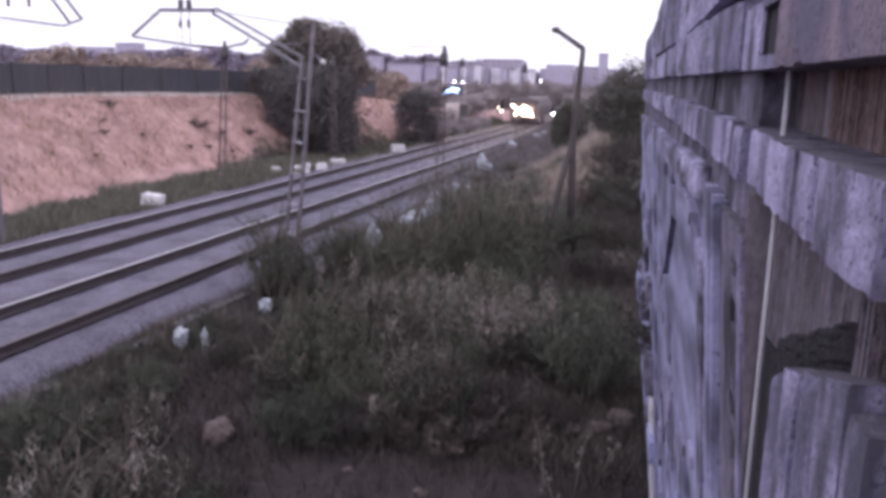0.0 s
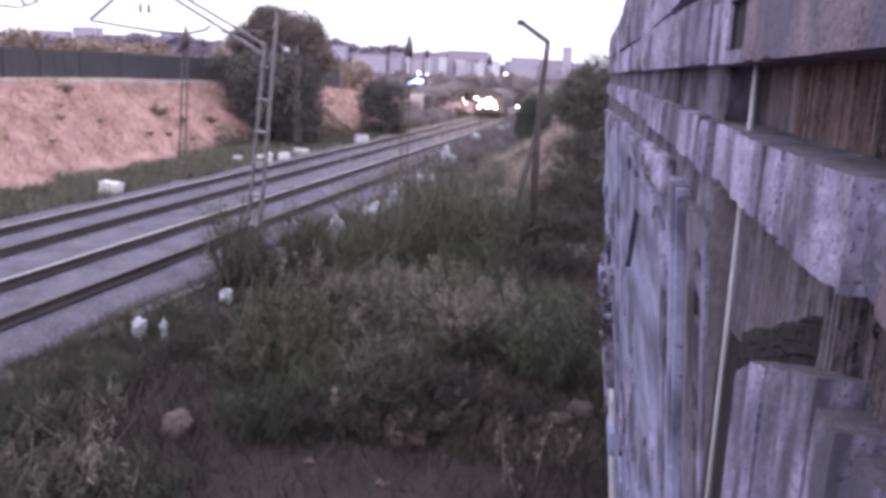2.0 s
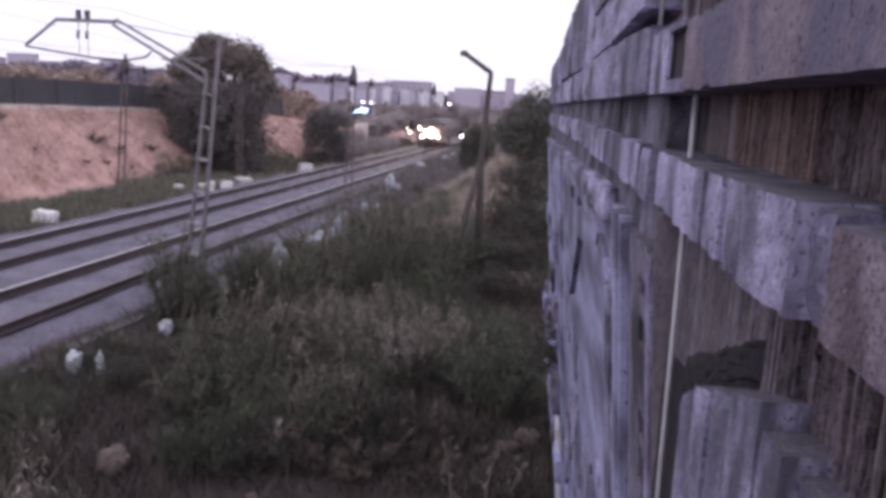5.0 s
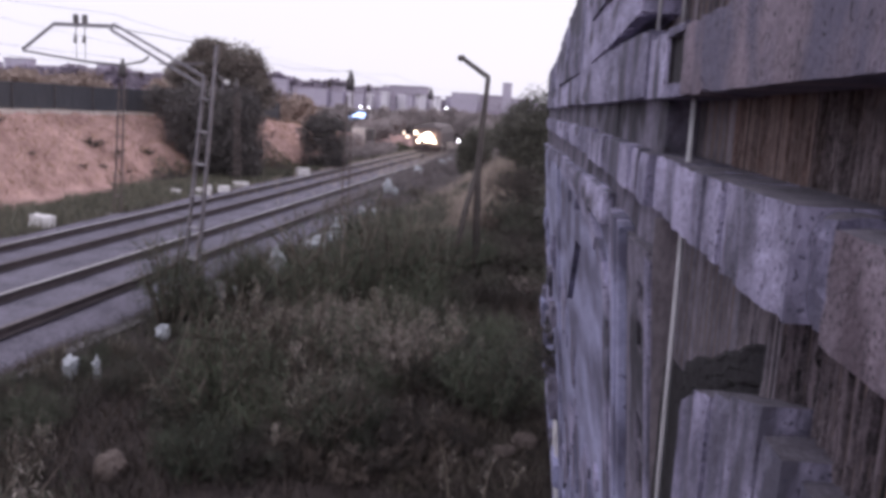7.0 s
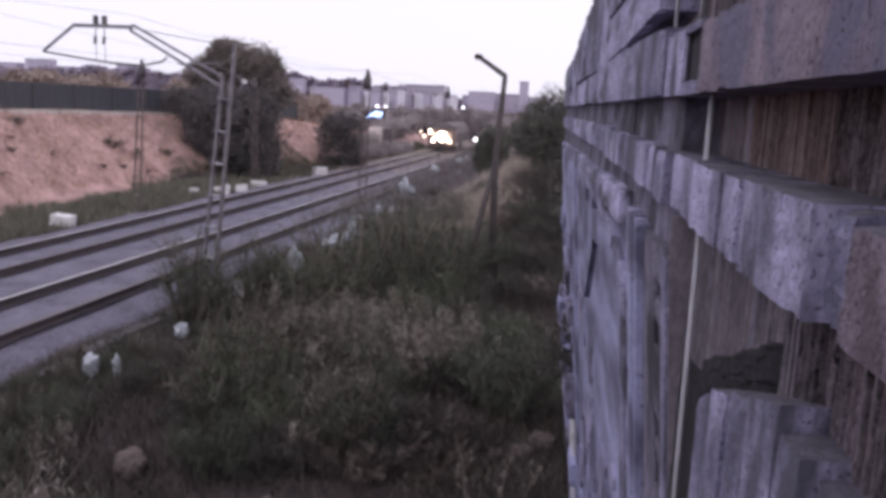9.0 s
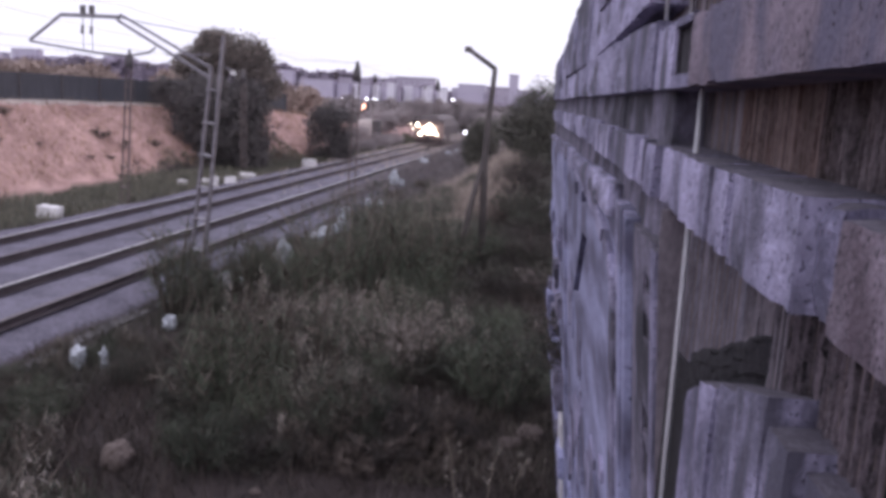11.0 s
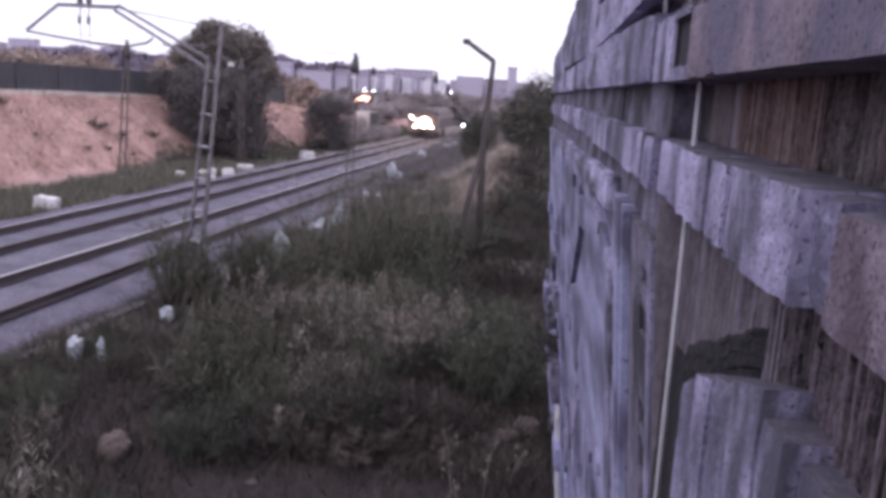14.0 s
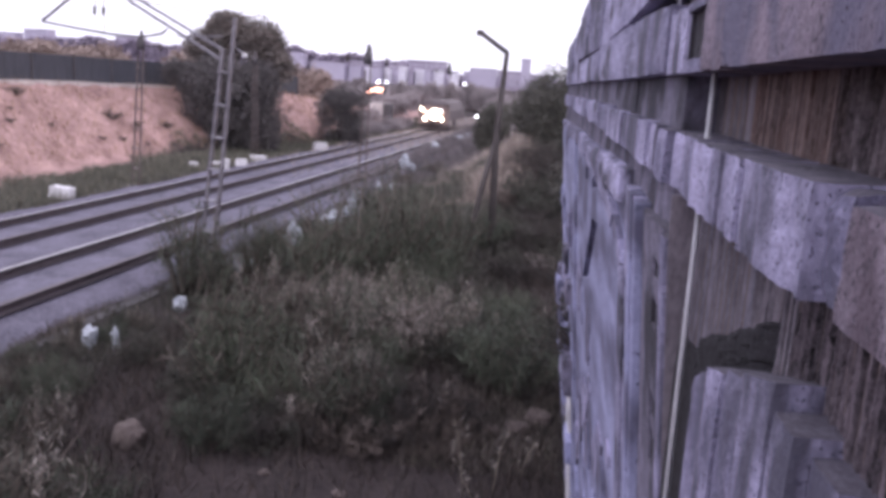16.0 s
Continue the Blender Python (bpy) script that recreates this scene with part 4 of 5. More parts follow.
# ---- plants ----
def grow_shrub(rng, high, spread, stems, count, size, tips=0.0):
    runs, tipsp, lv, seeds = [], [], [], []
    for _ in range(stems):
        a, r = rng.uniform(0, 2 * np.pi), spread * math.sqrt(rng.uniform(0.02, 1))
        h = high * rng.uniform(0.55, 1.05) * (1 - 0.35 * (r / spread) ** 2)
        p0 = np.array([math.cos(a) * r * 0.25, math.sin(a) * r * 0.25, -0.05])
        p3 = np.array([math.cos(a) * r, math.sin(a) * r, h])
        pts = []
        for t in (0, 0.3, 0.6, 0.85, 1):
            q = p0 * (1 - t) + p3 * t
            q[2] = p0[2] + (h - p0[2]) * (t ** 0.85)
            q += rng.normal(0, 0.03 * high * t, 3)
            pts.append(q)
        w = 0.007 + 0.006 * high
        runs.append((pts, [w, w * 0.75, w * 0.5, w * 0.3, w * 0.12]))
        for _ in range(3):
            k = rng.integers(1, 4)
            b = pts[k]
            e = b + rng.normal(0, 0.16 * high, 3) + np.array([0, 0, 0.16 * high])
            runs.append(([b, (b + e) / 2 + rng.normal(0, 0.02, 3), e], [w * 0.4, w * 0.28, w * 0.1]))
            m = int(count / stems / 5)
            t = rng.uniform(0.1, 1, m)[:, None]
            lv.append(b * (1 - t) + e * t + rng.normal(0, 0.055 * high, (m, 3)))
        m = int(count / stems * 0.4)
        t = rng.uniform(0.25, 1, m)
        arr = np.array(pts)
        pos = np.stack([np.interp(t * 4, range(5), arr[:, c]) for c in range(3)], 1)
        lv.append(pos + rng.normal(0, 0.05 * high, (m, 3)))
        if rng.uniform() < tips:
            seeds.append(pts[-1] + rng.normal(0, 1, (54, 3)) * np.array([0.035, 0.035, 0.11]) * high)
    lv = np.concatenate(lv)
    lv[:, 2] = np.maximum(lv[:, 2], 0.02)
    return runs, lv, (np.concatenate(seeds) if seeds else None)


def build_scrub():
    kinds = []
    rng = np.random.default_rng(11)
    specs = (
        ("green", 1.15, 0.95, 44, 4200, 0.0105, 0.0, LEAF, "dark green feathery shrub on the slope below the tracks", 15),
        ("green", 0.85, 1.05, 40, 4200, 0.0105, 0.0, LEAF_OLIVE, "low olive-green shrub in the ditch", 12),
        ("dry", 1.2, 0.75, 30, 800, 0.010, 0.75, LEAF_BROWN, "dry brownish bush with pale seed heads", 12),
        ("broom", 1.7, 0.75, 50, 3800, 0.010, 0.0, LEAF_PALE, "tall loose green broom bush with bare twigs", 18),
        ("dry", 0.7, 1.0, 36, 2900, 0.0105, 0.1, LEAF_BROWN, "low brown withered bush", 12),
        ("broom", 1.3, 0.9, 60, 1300, 0.009, 0.1, LEAF_OLIVE, "nearly leafless grey twiggy bush", 15),
        ("pale", 1.1, 0.9, 46, 3800, 0.0105, 0.0, LEAF_DUSTY, "greyish green scrub on the slope", 15),
        ("twigs", 3.0, 0.95, 26, 3400, 0.012, 0.0, LEAF, "tall thin feathery bush of upright green shoots", 18),
        # same growth as the low olive shrub, with darker leaves
        ("green", 0.85, 1.05, 40, 4200, 0.0105, 0.0, LEAF_SLOPE_DARK, "low dark brown shrub on the slope", 12),
    )
    for kind, high, spread, stems, count, size, tips, mat, label, long in specs:
        runs, lv, seeds = grow_shrub(rng, high, spread, stems, count, size, tips)
        if kind in ("broom", "twigs"):
            runs = [(q, [w * 1.9 for w in r]) for q, r in runs]
        kinds.append((tubes("branchwork", runs, TWIG, 3), leaves("foliage", lv, mat, size, rng, long, up=0.62), None if seeds is None else leaves("seed_fluff", seeds, SEED, 0.014, rng, 7.0, up=0.65), label))

    litter = ((-7.12, 15.83), (-7.70, 13.28), (-7.1, 19.5), (-6.85, 22.9), (-6.8, 27.4), (-6.5, 29.2), (-6.7, 36.1), (-6.8, 42.8))

    def plant(k, x, y, scale, turn, sink=0.05, always=False):
        # the litter lies in gaps of the scrub
        if not always and any((0.66 if k in (3, 5, 7) else 0.80) * b < y < b + 0.3 and abs(x - a * y / b) < 0.42 for a, b in litter):
            return
        if y < 10.8 and abs(x + 0.528 * y) < 0.6:
            return
        if y > 24 and k == 7:
            k = 5
        stems, foliage, seeds, label = kinds[k]
        m = pose(x, y, height(x, y) - sink, 0, 0, turn) @ Matrix.Diagonal((scale, scale, scale * 1.0, 1))
        ob = empty("shrub", m, label, "shrub", "scrub beside the tracks")
        part("branchwork", stems, ob)
        part("foliage", foliage, ob)
        if seeds:
            part("seed_fluff", seeds, ob, "pale dry seed heads")["kind"] = "stuff"

    pr = random.Random(21)
    # belt of scrub from the foot of the ballast to the wall
    for i in range(140):
        y = 5.5 + 40 * pr.random() ** 1.25
        s = pr.uniform(-6.6 + 0.9 * max(0.0, min(1.0, (20 - y) / 6)), -0.2) if y < 30 else pr.uniform(-6.2, -3.4)
        x = track_x(s, y)
        if x > 0.55 or (y < 13.2 and x > -1.1) or (y < 10.3 and -4.8 < x < -1.2):
            continue
        if y < 10.5 and abs(x + 0.52 * y) < 0.6:
            continue
        edge = min(1.0, max(0.0, (s + 6.7) / 3.2))
        kind = pr.choices(range(6), weights=(4, 3.5, 2 if 14 < y < 20 and x > -4.6 else 0.15, 2.2 if edge > 0.3 else 0.5, 2.5, 2.5))[0]
        if y > 19 and x < -1.6 and pr.random() < 0.6:
            kind = 6
        if y > 24 and x < -1.2:
            kind = 6
            if pr.random() < 0.45:
                continue
        plant(kind, x, y, pr.uniform(0.6, 1.35) * (0.20 + 0.80 * edge), pr.uniform(0, 360))
    for x, y, sc in ((-6.2, 17.9, 0.7), (-6.9, 18.0, 0.5), (-5.6, 17.4, 1.0), (-5.1, 18.2, 1.1), (-4.7, 19.6, 1.0), (-4.0, 21.0, 1.0), (-3.6, 22.6, 0.9), (-4.4, 16.9, 1.0), (-3.7, 18.4, 1.0), (-2.4, 25.5, 0.85), (-3.3, 27.5, 0.9), (-1.9, 21.0, 0.9), (-2.8, 19.5, 1.0)):
        plant(7, x, y, sc, pr.uniform(0, 360))
    for x, y, sc in ((-7.40, 16.7, 0.78), (-7.0, 17.4, 0.6), (-6.4, 18.7, 0.7), (-6.55, 19.8, 0.55), (-5.45, 20.0, 0.5), (-4.3, 25.0, 0.8), (-5.9, 31.5, 0.6), (-6.1, 38.5, 0.7), (-5.4, 44.0, 0.75), (-5.6, 34.5, 0.6)):
        plant(7, x, y, sc, pr.uniform(0, 360), 0.05, True)
    for i in range(11):
        y = pr.uniform(14.2, 16.8)
        plant(2, -0.20 * y + pr.uniform(-1.9, 1.9), y, pr.uniform(0.7, 1.2), pr.uniform(0, 360))
    for i in range(20):
        y = pr.uniform(10.9, 13.6)
        plant(pr.choice((4, 4, 8, 2)), -0.2 * y + pr.uniform(-1.8, 1.6), y, pr.uniform(0.55, 0.9), pr.uniform(0, 360))
    for x, y, sc in ((-24.2, 36.0, 0.6), (-22.0, 40.5, 0.75), (-21.2, 41.6, 0.5), (-26.0, 38.0, 0.5), (-20.4, 43.5, 0.55), (-21.4, 38.6, 0.3), (-22.6, 36.2, 0.25), (-20.9, 39.6, 0.35), (-22.8, 33.5, 0.3), (-21.6, 31.0, 0.22), (-23.6, 34.6, 0.25), (-21.9, 28.6, 0.2), (-20.3, 41.0, 0.3)):
        plant(4, x, y, sc, pr.uniform(0, 360))
    for i in range(40):
        y = pr.uniform(6.0, 14.5)
        x = track_x(pr.uniform(-6.0, -2.6), y)
        if y < 10.5 and abs(x + 0.52 * y) < 0.6:
            continue
        plant(pr.choices(range(6), weights=(3, 4, 0, 0.6, 4, 2))[0], x, y, pr.uniform(0.5, 0.95), pr.uniform(0, 360))
    for i in range(34):
        y = pr.uniform(13.4, 30)
        plant(pr.choices((0, 1, 4, 8), weights=(2, 2, 1, 4))[0], pr.uniform(-1.8, 0.7), y, pr.uniform(0.6, 1.1), pr.uniform(0, 360))
    for i in range(34):
        y = pr.uniform(9, 21)
        plant(pr.choice((0, 1, 5, 5)), track_x(pr.uniform(-6.75, -6.0), y), y, pr.uniform(0.2, 0.42), pr.uniform(0, 360))
    for i in range(18):
        y = pr.uniform(8.6, 14.5)
        plant(pr.choice((4, 1, 5, 0)), track_x(pr.uniform(-7.2, -6.3), y), y, pr.uniform(0.32, 0.55), pr.uniform(0, 360))
    for x, y in ((-6.6, 15.3), (-6.3, 21.6), (-5.9, 27.2), (-6.2, 22.3), (-7.2, 13.0)):
        plant(pr.choice((5, 7)), x, y, pr.uniform(0.35, 0.5), pr.uniform(0, 360))
    for i in range(16):
        y = pr.uniform(22, 35)
        plant(pr.choice((8, 8, 1)), pr.uniform(0.1, 1.5) - 0.02 * (y - 22), y, pr.uniform(0.9, 1.3), pr.uniform(0, 360))
    # larger green clump that stands before the near rails
    for x, y, k, sc in ((-5.3, 17.0, 5, 0.7), (-4.9, 16.4, 3, 0.6), (-4.9, 18.2, 3, 0.8), (-4.6, 17.6, 5, 1.2), (-4.5, 19.4, 3, 0.9), (-4.0, 20.6, 5, 1.2), (-3.6, 20.5, 3, 1.0), (-3.2, 22.0, 0, 1.3), (-2.7, 23.5, 3, 1.1), (-2.4, 19.5, 0, 1.35),
                        (-3.3, 15.5, 2, 1.15), (-2.5, 14.6, 2, 1.1), (-2.9, 16.4, 2, 1.2), (-0.2, 13.9, 0, 1.3), (-0.7, 14.6, 1, 1.2)):
        plant(k, x, y, sc, pr.uniform(0, 360))
    runs, lv, _ = grow_shrub(np.random.default_rng(5), 0.62, 0.42, 18, 800, 0.02)
    ob = empty("wall_plant", pose(0.575, 9.5, 1.35, 0, -50, 0), "small grey-green plant rooted in the wall edge", "plant")
    part("branchwork", tubes("branchwork", runs, TWIG, 3), ob)
    part("foliage", leaves("foliage", lv, LEAF_OLIVE, 0.02, np.random.default_rng(6), 2.5), ob)
    # a few tall pale weeds close below
    for x, y, h, turn in ((-0.60, 9.9, 1.15, 0), (-0.24, 10.0, 1.1, 170), (0.12, 10.6, 0.6, 200), (-0.42, 9.6, 0.5, 30)):
        rr = np.random.default_rng(int(h * 100))
        runs, heads, twigs = [], [], []
        main = [np.array([0, 0, 0]), np.array([-0.05, 0, h * 0.4]), np.array([-0.10, 0.02, h * 0.75]), np.array([-0.2, 0.02, h])]
        runs.append((main, [0.015, 0.013, 0.010, 0.005]))
        for k in range(7):
            b = main[1] * (1 - k / 7) + main[3] * (k / 7)
            e = b + np.array([rr.normal(0, 0.1), rr.normal(0, 0.1), 0.1])
            twigs.append(([b, e], [0.005, 0.002]))
            heads.append(e + rr.normal(0, 0.015, (8, 3)))
        ob = empty("weed", pose(x, y, height(x, y) - 0.02, 0, 0, turn), "tall thin pale dry weed stem", "weed", "weeds by the wall")
        part("stem", tubes("stem", runs, PALE_TWIG, 4), ob)
        for run in twigs:
            part("twig", tubes("twig", [run], PALE_TWIG, 4), ob)
        part("seed_fluff", leaves("seed_fluff", np.concatenate(heads), SEED, 0.022, rr), ob)["kind"] = "stuff"


def build_tree(x, y, high, lobes, count, size, mat, label, seed, trunk=0.16):
    rng = np.random.default_rng(seed)
    z = height(x, y)
    tree = empty("tree", pose(x, y, z - 0.1), label, "tree", "trees along the tracks")
    runs = [([(0, 0, -0.2), (0.05, 0, high * 0.25), (-0.05, 0.1, high * 0.5), (0.05, 0, high * 0.8)], [trunk, trunk * 0.8, trunk * 0.5, trunk * 0.15])]
    cs = []
    per = int(count / len(lobes))
    for cx, cz, rx, rz in lobes:
        cy = rng.uniform(-0.3, 0.3) * rx
        runs.append(([(0, 0, high * 0.18), (cx * 0.5, cy * 0.5, cz * 0.6), (cx, cy, cz)], [trunk * 0.5, trunk * 0.35, trunk * 0.08]))
        twigs = rng.normal(size=(90, 3))
        twigs /= np.linalg.norm(twigs, axis=1)[:, None]
        twigs *= rng.uniform(0.45, 1.08, 90)[:, None] ** 0.6
        cl = np.array([cx, cy, cz]) + twigs * np.array([rx, rx, rz])
        pick = cl[rng.integers(0, 90, per)]
        cs.append(pick + rng.normal(0, 0.16 * min(rx, rz) + 0.05, (per, 3)))
    part("trunk", tubes("trunk", runs, BARK, 6), tree)
    c = np.concatenate(cs)
    c[:, 2] = np.maximum(c[:, 2], 0.15)
    part("crown", leaves("crown", c, mat, size, rng, 1.7), tree)


def build_trees():
    build_tree(-18.3, 47, 5.4, [(0.4, 1.6, 1.9, 1.6), (-1.0, 2.7, 1.4, 1.3), (1.5, 2.2, 1.6, 1.7), (-1.7, 3.7, 1.2, 0.9), (1.7, 3.7, 1.4, 1.2), (0, 3.9, 2.0, 1.2), (2.2, 1.2, 1.0, 1.2), (0.0, 0.9, 1.3, 1.0), (-1.0, 4.4, 1.2, 0.8), (1.8, 2.4, 1.1, 1.5), (1.7, 3.9, 1.0, 1.0), (2.0, 1.0, 0.8, 0.9), (-2.7, 4.3, 0.9, 0.6)], 84000, 0.08, LEAF_DARK, "broad dense dark tree beside the tracks", 1, 0.25)
    build_tree(-18.2, 48.6, 7.8, [(-0.2, 6.5, 1.5, 1.0), (0.9, 6.2, 1.4, 1.1), (-1.1, 5.9, 1.2, 0.9), (1.9, 5.3, 1.1, 0.9), (0.4, 5.4, 1.7, 1.0), (2.5, 4.5, 0.9, 0.9), (1.7, 6.0, 1.0, 0.8), (-2.3, 5.5, 1.0, 0.8), (-0.9, 6.9, 0.9, 0.6)], 34000, 0.085, LEAF_TOP, "taller brownish tree behind the dark one", 9, 0.2)
    build_tree(-14.0, 57.5, 3.7, [(0, 1.3, 1.4, 1.2), (-0.7, 2.5, 1.0, 1.0), (0.7, 2.6, 1.0, 1.0), (0, 3.2, 1.1, 0.7), (0.8, 1.1, 0.9, 1.0), (0.9, 0.6, 0.8, 0.7)], 22000, 0.08, LEAF_DARK, "small dark rounded tree on the clay bank", 2)
    build_tree(0.75, 37, 3.3, [(-0.2, 1.8, 1.0, 0.9), (0.6, 2.3, 1.2, 1.1), (1.6, 2.0, 1.3, 1.4), (1.6, 3.2, 1.0, 0.8), (0.5, 0.9, 1.1, 0.8), (2.6, 2.4, 1.2, 1.4), (-0.3, 0.8, 0.8, 0.6), (-1.2, 1.9, 0.9, 0.8), (-0.7, 2.8, 0.9, 0.8), (0.2, 3.4, 1.0, 0.8), (1.2, 3.9, 0.9, 0.8), (2.4, 4.2, 1.1, 0.9)], 56000, 0.058, LEAF_TREE, "leafy green tree on the slope beyond the wall", 3)
    build_tree(1.9, 27, 3.0, [(0, 1.2, 1.2, 1.1), (-0.5, 1.0, 0.7, 0.7), (0.8, 2.0, 1.0, 1.0), (0, 2.0, 0.8, 0.8)], 16000, 0.058, LEAF_TREE, "leafy green tree on the slope beyond the wall", 4)
    build_tree(-3.6, 59, 4.2, [(0, 2.3, 0.8, 0.9), (0.5, 3.1, 0.8, 0.7), (-0.2, 1.5, 0.7, 0.9), (0.9, 2.3, 0.7, 1.0), (0.2, 0.7, 0.8, 0.7)], 14000, 0.08, LEAF_TREE, "small dark bush on the slope", 6)
    build_tree(-3.2, 66, 2.4, [(0, 0.9, 1.0, 0.8), (0.6, 1.5, 0.8, 0.6)], 4000, 0.11, LEAF_FAR, "bush beside the far track with haze in its colour", 7)
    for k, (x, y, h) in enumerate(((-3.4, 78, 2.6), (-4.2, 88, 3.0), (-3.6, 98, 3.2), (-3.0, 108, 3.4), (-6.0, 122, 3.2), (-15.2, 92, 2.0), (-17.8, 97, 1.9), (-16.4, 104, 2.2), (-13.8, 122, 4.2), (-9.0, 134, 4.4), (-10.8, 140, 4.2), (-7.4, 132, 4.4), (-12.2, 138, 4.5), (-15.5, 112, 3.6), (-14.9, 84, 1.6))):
        build_tree(x, y, h, [(0, h * 0.4, 1.5, h * 0.4), (0.7, h * 0.7, 1.0, h * 0.3), (-0.8, h * 0.6, 1.1, h * 0.3)], 4500, 0.16, LEAF_FAR, "bush beside the far track with haze in its colour", 20 + k)
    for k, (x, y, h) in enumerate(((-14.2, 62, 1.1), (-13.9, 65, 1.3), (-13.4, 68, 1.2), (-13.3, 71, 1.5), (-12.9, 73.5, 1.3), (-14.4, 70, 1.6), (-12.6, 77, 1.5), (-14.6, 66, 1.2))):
        build_tree(x, y, h, [(0, h * 0.4, 0.8, h * 0.4), (0.4, h * 0.6, 0.6, h * 0.35), (-0.5, h * 0.5, 0.6, h * 0.35)], 2600, 0.07, LEAF_FAR, "low bush on the verge of the far track, paled with painted haze", 140 + k, 0.04)
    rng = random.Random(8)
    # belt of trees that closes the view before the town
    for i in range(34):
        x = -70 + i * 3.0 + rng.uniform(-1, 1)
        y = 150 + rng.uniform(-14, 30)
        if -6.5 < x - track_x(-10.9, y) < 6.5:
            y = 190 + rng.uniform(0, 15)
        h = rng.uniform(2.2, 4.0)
        build_tree(x, y, h, [(0, h * 0.45, 2.2, h * 0.4), (rng.uniform(-1.6, 1.6), h * 0.7, 1.5, h * 0.3), (rng.uniform(-2, 2), h * 0.35, 1.7, h * 0.3)], 900, 0.38, LEAF_FAR, "distant tree in front of the town, paled with painted haze", 40 + i)
    # scrub on the field behind the fence
    for i in range(31):
        x = -74 + i * 1.75 + rng.uniform(-1, 1)
        y = 72 + rng.uniform(-8, 10)
        h = rng.uniform(2.7, 3.3) + (0.4 if x < -38 else 0)
        build_tree(x, y, h, [(0, h * 0.5, 2.0, h * 0.45), (rng.uniform(-1.4, 1.4), h * 0.72, 1.4, h * 0.28)], 2400, 0.17, LEAF_FIELD, "brown bush on the field behind the fence", 90 + i, 0.08)


def build_grass():
    rng = np.random.default_rng(4)

    def scatter(n, ys, f, keep):
        out = []
        y = rng.uniform(*ys, n)
        for yy in y:
            x = f(yy)
            if keep(x, yy):
                out.append((x, yy, height(x, yy) - 0.01))
        return out
    roots = scatter(9000, (18, 75), lambda y: track_x(bank_foot(y) - rng.uniform(0.0, 4.6), y), lambda x, y: True)
    thing("dry_grass", blades("dry_grass", roots, GRASS_DRY, 0.30, 0.035, rng), pose(0, 0, 0), "sparse dry straw-coloured grass on the clay bank", "grass", kind="stuff")
    roots = scatter(44000, (14, 90), lambda y: track_x(rng.uniform(clay_edge(y) - 0.7 + 0.9 * math.sin(y * 0.9) * math.sin(y * 0.37), -15.35), y), lambda x, y: True)
    thing("verge_grass", blades("verge_grass", roots, GRASS_GREEN, 0.32, 0.035, rng), pose(0, 0, 0), "green verge grass between the tracks and bank", "grass", kind="stuff")
    roots = scatter(26000, (30, 62), lambda y: rng.uniform(-4.8, 1.2), lambda x, y: x > track_x(-5.6, y) and (x < 0.1 - 0.02 * (y - 30) or y > 48))
    thing("tan_grass", blades("tan_grass", roots, GRASS_TAN, 0.6, 0.03, rng), pose(0, 0, 0), "tall dry tan grass on the slope", "grass", kind="stuff")
    roots = scatter(12000, (22, 85), lambda y: track_x(rng.uniform(-7.5, -4.6), y), lambda x, y: rng.uniform() < (y - 14) / 40)
    thing("shoulder_grass", blades("shoulder_grass", roots, GRASS_MIX, 0.30, 0.03, rng), pose(0, 0, 0), "grey-green grass on the ballast shoulder", "grass", kind="stuff")
    roots = scatter(3500, (10.6, 13.6), lambda y: rng.uniform(-1.6, 0.75), lambda x, y: True)
    thing("path_grass", blades("path_grass", roots, GRASS_MIX, 0.22, 0.014, rng, 0.6), pose(0, 0, 0), "pale trodden grass near the wall foot", "grass", kind="stuff")
    roots = scatter(26000, (34, 110), lambda y: track_x(rng.uniform(-15.2, -7.0), y), lambda x, y: rng.uniform() < ((y - 30) / 45) ** 1.5)
    thing("track_weeds", blades("track_weeds", roots, GRASS_TAN, 0.26, 0.03, rng), pose(0, 0, 0), "thin dry weeds growing between the rails", "grass", kind="stuff")
    roots = scatter(60000, (30, 105), lambda y: track_x(rng.uniform(-8.9 - max(0.0, (y - 48) * 0.05), -5.0), y), lambda x, y: rng.uniform() < min(1.0, (y - 27) / 22) * (0.45 + 0.55 * abs(math.sin(y * 0.9) * math.sin(x * 1.3 + y * 0.23))))
    thing("track_scrub", blades("track_scrub", roots, GRASS_DUSK, 0.50, 0.035, rng, 0.5), pose(0, 0, 0), "dusky grey-brown weeds grown over the ballast", "grass", kind="stuff")
    roots = scatter(9000, (7, 26), lambda y: track_x(rng.uniform(-7.45, -5.4), y), lambda x, y: rng.uniform() < 0.35 + 0.65 * abs(math.sin(y * 1.7 + x)))
    thing("ditch_grass", blades("ditch_grass", roots, GRASS_DITCH, 0.36, 0.016, rng, 0.5), pose(0, 0, 0), "dark rank grass at the foot of the ballast", "grass", kind="stuff")
    roots = scatter(60000, (5, 36), lambda y: rng.uniform(-6.4, 2.4) + BEND * (y - 30), lambda x, y: x < 0.9 and x > track_x(-5.7, y) and not (y < 10.6 and -4.3 < x < -0.5 and rng.uniform() < 0.7))
    thing("undergrowth", blades("undergrowth", roots, UNDERGROWTH, 0.42, 0.018, rng, 0.5), pose(0, 0, 0), "withered brown undergrowth in the ditch", "grass", kind="stuff")


